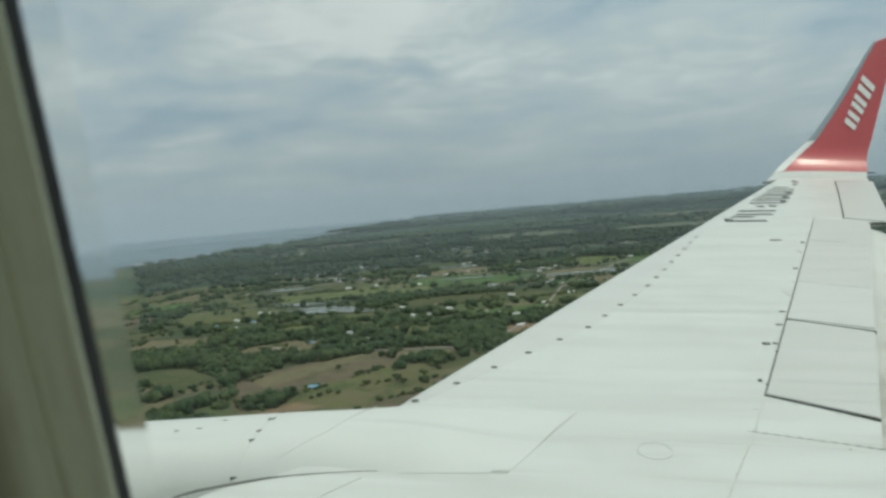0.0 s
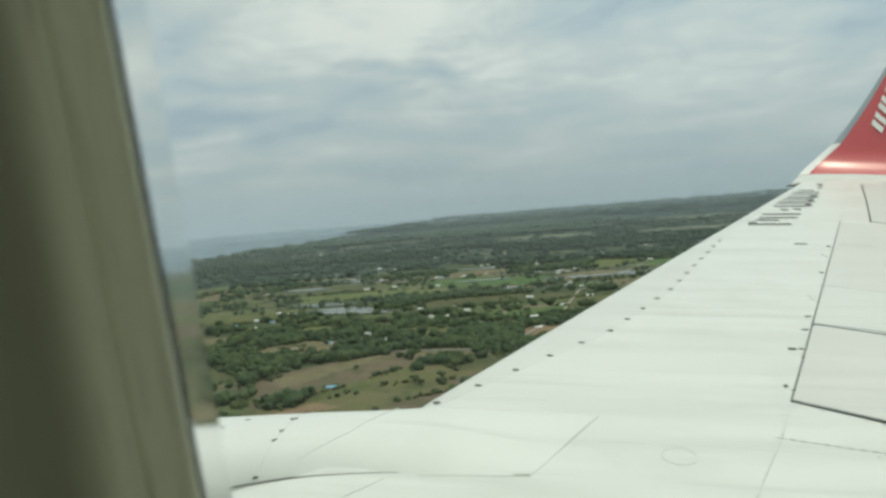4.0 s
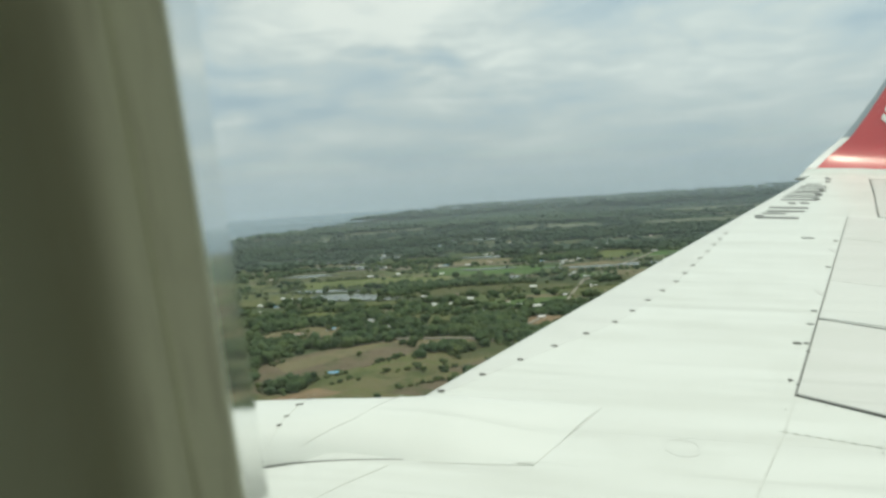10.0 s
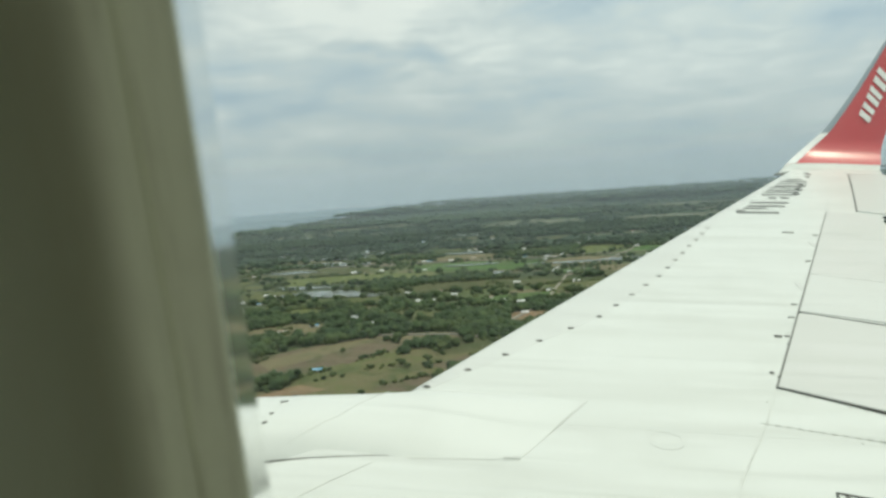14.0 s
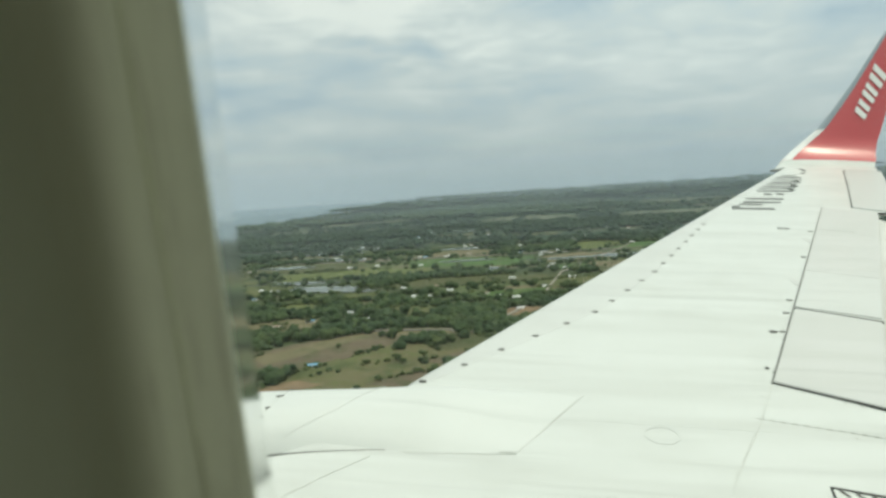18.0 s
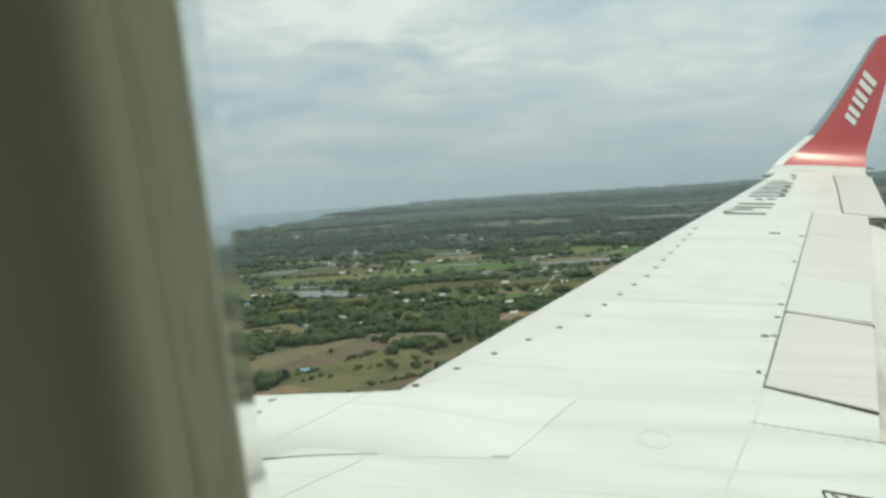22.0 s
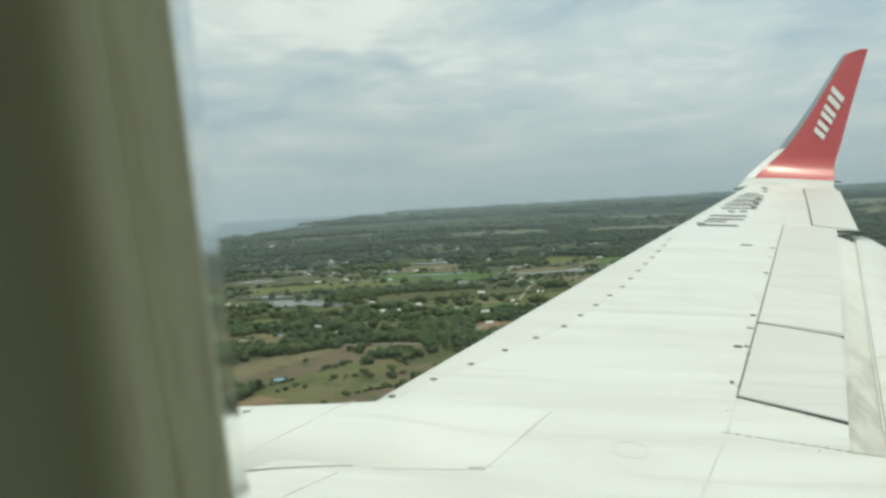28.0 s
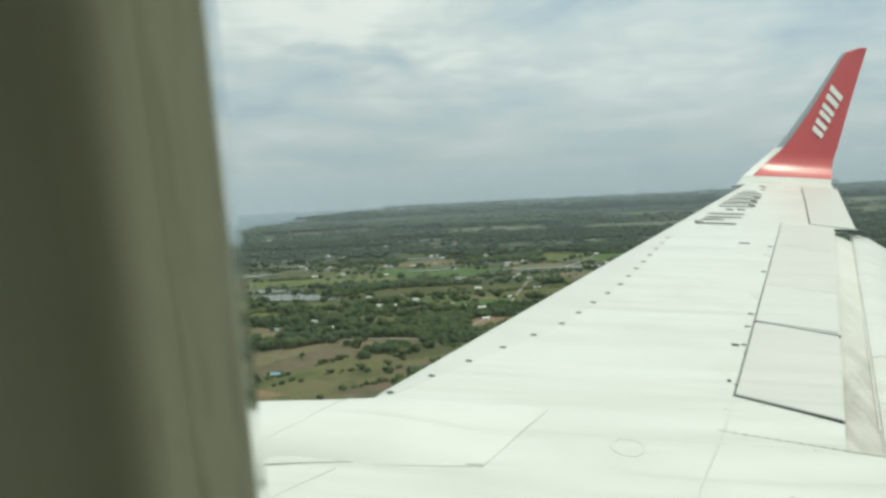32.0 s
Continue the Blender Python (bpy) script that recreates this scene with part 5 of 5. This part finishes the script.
OPEN_BOX = [(min(p[0] for p in q), max(p[0] for p in q), min(p[1] for p in q), max(p[1] for p in q)) for q in OPEN]
GROVES = [
    [(-185, 800), (-150, 900), (-95, 950), (-50, 900), (-50, 780), (-110, 740)],
    [(-425, 785), (-405, 845), (-365, 862), (-372, 800)],
    [(-262, 1020), (-215, 1062), (-160, 1050), (-190, 1005)],
]


def is_open(x, y):
    for q, (a, b, c, d) in zip(OPEN, OPEN_BOX):
        if a < x < b and c < y < d and inside(x, y, q):
            return True
    return False


def wooded(x, y):
    """How thickly trees stand at a place, 0 to 1."""
    for q in GROVES:
        if inside(x, y, q):
            return 0.85 if noise.fractal(Vector((x * 0.02, y * 0.025, 4.0)), 0.7, 2.0, 3) > -0.15 else 0.08
    if is_open(x, y):
        return 0.0012
    for hx, hy in NEAR_HOUSES.get((int(x // 60), int(y // 60)), ()):
        if abs(x - hx) < 16 and -34 - max(0.0, (hy - 1400) * 0.035) < y - hy < 12:
            return 0.0
    for q in SET_WOODS:
        if inside(x, y, q):
            c = noise.fractal(Vector((x * 0.008, y * 0.012, 1.0)), 0.7, 2.0, 3)
            return 0.88 if c > -0.04 else (0.22 if c > -0.2 else 0.04)
    r = math.hypot(x, y)
    if r > 4500 and r > shore_at(math.degrees(math.atan2(x, y))) - 200:
        return 0.0
    wet = -1000 < x < 420 and 1500 < y - 0.12 * x < 2420
    n = noise.fractal(Vector((x * 0.0016, y * 0.0030, 5.0)), 0.6, 2.0, 4) - (0.34 if wet else 0.0)
    h = abs(noise.noise(Vector((x * 0.0062, y * 0.0085, 9.0))))
    if h < (0.026 if wet else 0.05):
        return 0.75
    if r > 2600:
        n = noise.fractal(Vector((x * 0.0005 + 3.0, y * 0.00095, 2.0)), 0.75, 2.0, 6)
        return 0.97 if n > 0.19 else (0.05 if n > 0.0 else 0.006)
    return 0.92 if n > 0.22 else (0.13 if n > 0.05 else 0.03)


def ico(sub):
    bm = bmesh.new()
    bmesh.ops.create_icosphere(bm, subdivisions=sub, radius=1)
    bm.verts.ensure_lookup_table()
    v = np.array([tuple(q.co) for q in bm.verts])
    f = np.array([[q.index for q in face.verts] for face in bm.faces])
    bm.free()
    return v, f


BLOB, SEED = ico(2), ico(1)
rng = np.random.default_rng(7)


def clumps(places, sizes, base, rough=0.28, flat=0.8):
    """Uneven leaf clumps joined into one mesh: arrays of points and triangles."""
    v, f = base
    n = len(places)
    places, sizes = np.asarray(places, float), np.asarray(sizes, float)
    jitter = 1 + rng.normal(0, rough, (n, len(v), 1))
    stretch = rng.uniform(0.8, 1.25, (n, 1, 3)) * np.array([1, 1, flat])
    pts = v[None] * jitter * stretch * sizes[:, None, None] + places[:, None, :]
    tri = f[None] + (np.arange(n) * len(v))[:, None, None]
    return pts.reshape(-1, 3), tri.reshape(-1, 3)


def sow(r0, r1, a0, a1, spacing):
    out = []
    r = r0
    while r < r1:
        k = max(1, int(radians(a1 - a0) * r / spacing))
        for j in range(k):
            a = radians(a0 + (a1 - a0) * (j + rng.random()) / k)
            rr = r + rng.uniform(0, spacing)
            x, y = rr * math.sin(a), rr * math.cos(a)
            if rng.random() < wooded(x, y):
                out.append((x, y))
        r += spacing
    return out


def woods(name, label, pts, smin, smax, base, mat, per=1, flat=0.8, soft=False):
    pl, sz = [], []
    for x, y in pts:
        s = rng.uniform(smin, smax)
        for k in range(per):
            dx, dy = (0, 0) if k == 0 else rng.normal(0, s * 0.6, 2)
            q = s * (1 if k == 0 else rng.uniform(0.45, 0.75))
            px, py, pz, sc = place(x + dx, y + dy)
            pl.append((px, py, pz + sc * s * (0.75 if k == 0 else rng.uniform(0.7, 1.35))))
            sz.append(q * sc)
    v, t = clumps(pl, sz, base, flat=flat)
    ob = new(name, fast_mesh(name, v, t, mat, smooth=soft))
    return tagged(ob, label, "woods", kind="stuff")


woods("woodland", "dense dark green broadleaf trees beside the fields", sow(620, 1560, -36, 12, 9.0), 3.0, 10.0, BLOB, M_LEAF, 3)
woods("woodland", "green tree belts and groves between paddies", sow(1560, 2600, -34, 24, 12.0), 4.0, 9.5, BLOB, M_LEAF, 2)
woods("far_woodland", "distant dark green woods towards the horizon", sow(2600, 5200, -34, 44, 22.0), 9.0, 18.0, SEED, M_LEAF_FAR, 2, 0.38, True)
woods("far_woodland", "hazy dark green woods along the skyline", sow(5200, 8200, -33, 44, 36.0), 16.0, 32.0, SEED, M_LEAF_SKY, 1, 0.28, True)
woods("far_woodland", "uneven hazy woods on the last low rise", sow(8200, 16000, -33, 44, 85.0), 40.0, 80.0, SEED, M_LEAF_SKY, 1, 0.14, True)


def hedge_spots():
    """Bushes along the field edges, thick in places and missing in others, and tufts of scrub inside the fields."""
    out = []
    for nm, poly, mat, label, wob in FIELDS:
        if min(p[1] for p in poly) > 2300:
            continue
        pts = outline(poly, wob, 4.0, seed=3)
        for x, y in pts:
            if noise.noise(Vector((x * 0.011, y * 0.011, 5.0))) > 0.10 and rng.random() < 0.85:
                out.append((x + rng.normal(0, 3.5), y + rng.normal(0, 3.5)))
    for k in range(9000):
        r, a = rng.uniform(640, 2100), radians(rng.uniform(-32, 8))
        x, y = r * math.sin(a), r * math.cos(a)
        if noise.fractal(Vector((x * 0.013, y * 0.013, 9.0)), 0.8, 2.0, 3) > 0.48 and not any(inside(x, y, q) for q in PONDS):
            out.append((x, y))
    return out


woods("hedge_bushes", "low green bushes and hedges along the field edges", hedge_spots(), 1.2, 4.4, SEED, M_BUSH, 4)


# ---- haze: thin see-through sheets added one behind the other over the plain, to scatter daylight
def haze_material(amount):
    m = bpy.data.materials.new("haze_sheet")
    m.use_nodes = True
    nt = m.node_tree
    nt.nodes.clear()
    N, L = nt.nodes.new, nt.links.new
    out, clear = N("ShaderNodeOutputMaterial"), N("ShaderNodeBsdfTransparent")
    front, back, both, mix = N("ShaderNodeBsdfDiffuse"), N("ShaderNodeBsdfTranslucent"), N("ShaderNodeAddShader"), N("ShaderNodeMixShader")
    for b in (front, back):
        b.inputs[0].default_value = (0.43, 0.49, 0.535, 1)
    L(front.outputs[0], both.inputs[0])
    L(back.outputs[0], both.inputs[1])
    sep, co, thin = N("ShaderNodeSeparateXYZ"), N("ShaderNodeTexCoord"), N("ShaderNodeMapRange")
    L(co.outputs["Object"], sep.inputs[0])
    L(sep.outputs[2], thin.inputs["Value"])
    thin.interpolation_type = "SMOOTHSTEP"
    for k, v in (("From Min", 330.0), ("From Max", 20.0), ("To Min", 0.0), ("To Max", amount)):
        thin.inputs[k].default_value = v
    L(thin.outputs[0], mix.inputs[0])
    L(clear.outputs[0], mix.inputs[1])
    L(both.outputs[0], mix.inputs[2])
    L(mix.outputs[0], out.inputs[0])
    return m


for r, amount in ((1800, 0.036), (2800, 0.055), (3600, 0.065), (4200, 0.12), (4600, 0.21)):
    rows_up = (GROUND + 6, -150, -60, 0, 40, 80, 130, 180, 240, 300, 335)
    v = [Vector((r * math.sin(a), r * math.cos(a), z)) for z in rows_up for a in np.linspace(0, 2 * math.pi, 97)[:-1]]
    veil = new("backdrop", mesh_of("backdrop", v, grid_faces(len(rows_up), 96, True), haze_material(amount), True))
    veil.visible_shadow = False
    tagged(veil, "thin pale sheet standing in for haze over the distant plain", "haze", kind="structure")


# ---- single trees
def make_tree(seed, h):
    g = np.random.default_rng(seed)
    t = thing("tree", "green broadleaf tree with uneven crown in a field", "tree", "trees in the fields")
    secs = []
    for k in range(6):
        s = k / 5
        r = h * 0.035 * (1.3 - 0.9 * s)
        secs.append([Vector((r * math.cos(a) + 0.02 * h * math.sin(3 * s), r * math.sin(a), h * 0.55 * s)) for a in np.linspace(0, 2 * math.pi, 8)[:-1]])
    part("trunk", loft(secs), M_BARK, t)
    for k in range(3):
        a = 2.1 * k + g.uniform(0, 1)
        tip = Vector((math.cos(a) * h * 0.24, math.sin(a) * h * 0.24, h * 0.62))
        root = Vector((0, 0, h * 0.36))
        secs = [[root.lerp(tip, s) + Vector((math.cos(b), math.sin(b), 0)) * h * 0.014 * (1 - 0.6 * s) for b in np.linspace(0, 2 * math.pi, 6)[:-1]] for s in (0, 0.5, 1)]
        part("limb", loft(secs), M_BARK, t)
    pl, sz = [], []
    for k in range(16):
        a, q = g.uniform(0, 2 * math.pi), math.sqrt(g.random()) * 0.30
        pl.append((math.cos(a) * q * 1.15 * h, math.sin(a) * q * 1.15 * h, h * (0.32 + 0.5 * g.random() * (1 - q))))
        sz.append(h * g.uniform(0.10, 0.19))
    v, f = clumps(pl, sz, BLOB, 0.3)
    ob = new("crown", fast_mesh("crown", v, f, M_BUSH, False))
    ob.parent = t
    return t


PROTO = [make_tree(k, h) for k, h in enumerate((11.0, 8.5, 13.0))]
TREES = [(-290, 1062), (-282, 1050), (-236, 905), (-226, 893), (-243, 917), (-205, 925), (-196, 985), (-350, 990)]
g = np.random.default_rng(21)
for k in range(40):
    r, a = g.uniform(1120, 2000), radians(g.uniform(-27, 4))
    TREES.append((r * math.sin(a), r * math.cos(a)))
TREES = TREES[:8] + [p for p in TREES[8:] if not any(inside(p[0], p[1], q) for q in PONDS)]
for k, (x, y) in enumerate(TREES):
    src = PROTO[k % 3]
    m = pose(x, y, gz(x, y) + 0.2, 0, 0, 47 * k % 360) @ Matrix.Diagonal((1, 1, 1, 1))
    if k < 3:
        src.matrix_world = m
    else:
        c = copy_thing(src, m)
        s = g.uniform(0.9, 1.5)
        c.scale = (s, s, s)


# ---- houses
def gable(w, d, h, over):
    a, b = w / 2 + over, d / 2 + over
    t = 0.18
    up = h * 0.32
    v = []
    for z in (0, -t):
        v += [Vector((-a, -b, -0.1 + z)), Vector((a, -b, -0.1 + z)), Vector((a, 0, up + z)), Vector((-a, 0, up + z)), Vector((-a, b, -0.1 + z)), Vector((a, b, -0.1 + z))]
    f = [(0, 1, 2, 3), (3, 2, 5, 4), (6, 9, 8, 7), (9, 10, 11, 8), (0, 6, 7, 1), (4, 5, 11, 10), (0, 3, 9, 6), (3, 4, 10, 9), (1, 7, 8, 2), (2, 8, 11, 5)]
    return [p + Vector((0, 0, h)) for p in v], f


def make_house(w, d, h, roof, label):
    t = thing("house", label, "house", "farm houses")
    v, f = box(-w / 2, w / 2, -d / 2, d / 2, -0.6, h)
    up = h * 0.30
    v += [Vector((-w / 2, 0, h + up)), Vector((w / 2, 0, h + up))]
    f = f + [(1, 3, 8), (5, 9, 7)]
    part("wall", (v, f), M_WALL, t)
    part("roof", gable(w, d, h, 0.7), roof, t)
    part("door", box(-0.5, 0.5, -d / 2 - 0.06, -d / 2 + 0.02, 0.0, 2.05), M_DOOR, t)
    for x in (-w * 0.3, w * 0.3):
        win = part("window", box(x - 0.7, x + 0.7, -d / 2 - 0.05, -d / 2 + 0.02, 0.9, 2.1), M_WHITE, t)
        part("pane", box(x - 0.6, x + 0.6, -d / 2 - 0.08, -d / 2 - 0.051, 1.0, 2.0), M_GLASS, win)
    return t


WORDS = ["white metal-roofed", "grey zinc-roofed", "rusty-roofed", "blue-roofed", "clay-tiled"]
protos = {}
for k, (x, y, kind) in enumerate(HOUSES):
    size = k % 3
    key = (kind, size)
    px, py, pz, sc = place(x, y)
    m = pose(px, py, pz + 0.5, 0, 0, (37 * k) % 50 - 25) @ Matrix.Diagonal((sc, sc, sc, 1))
    if key in protos:
        c = copy_thing(protos[key], m)
        c.scale = (sc, sc, sc)
    else:
        w, d, h = ((13, 9, 3.2), (16, 10, 3.6), (10, 8, 3.0))[size]
        protos[key] = make_house(w, d, h, M_ROOFS[kind], WORDS[kind] + " single-storey farm house with pale walls")
        protos[key].matrix_world = m
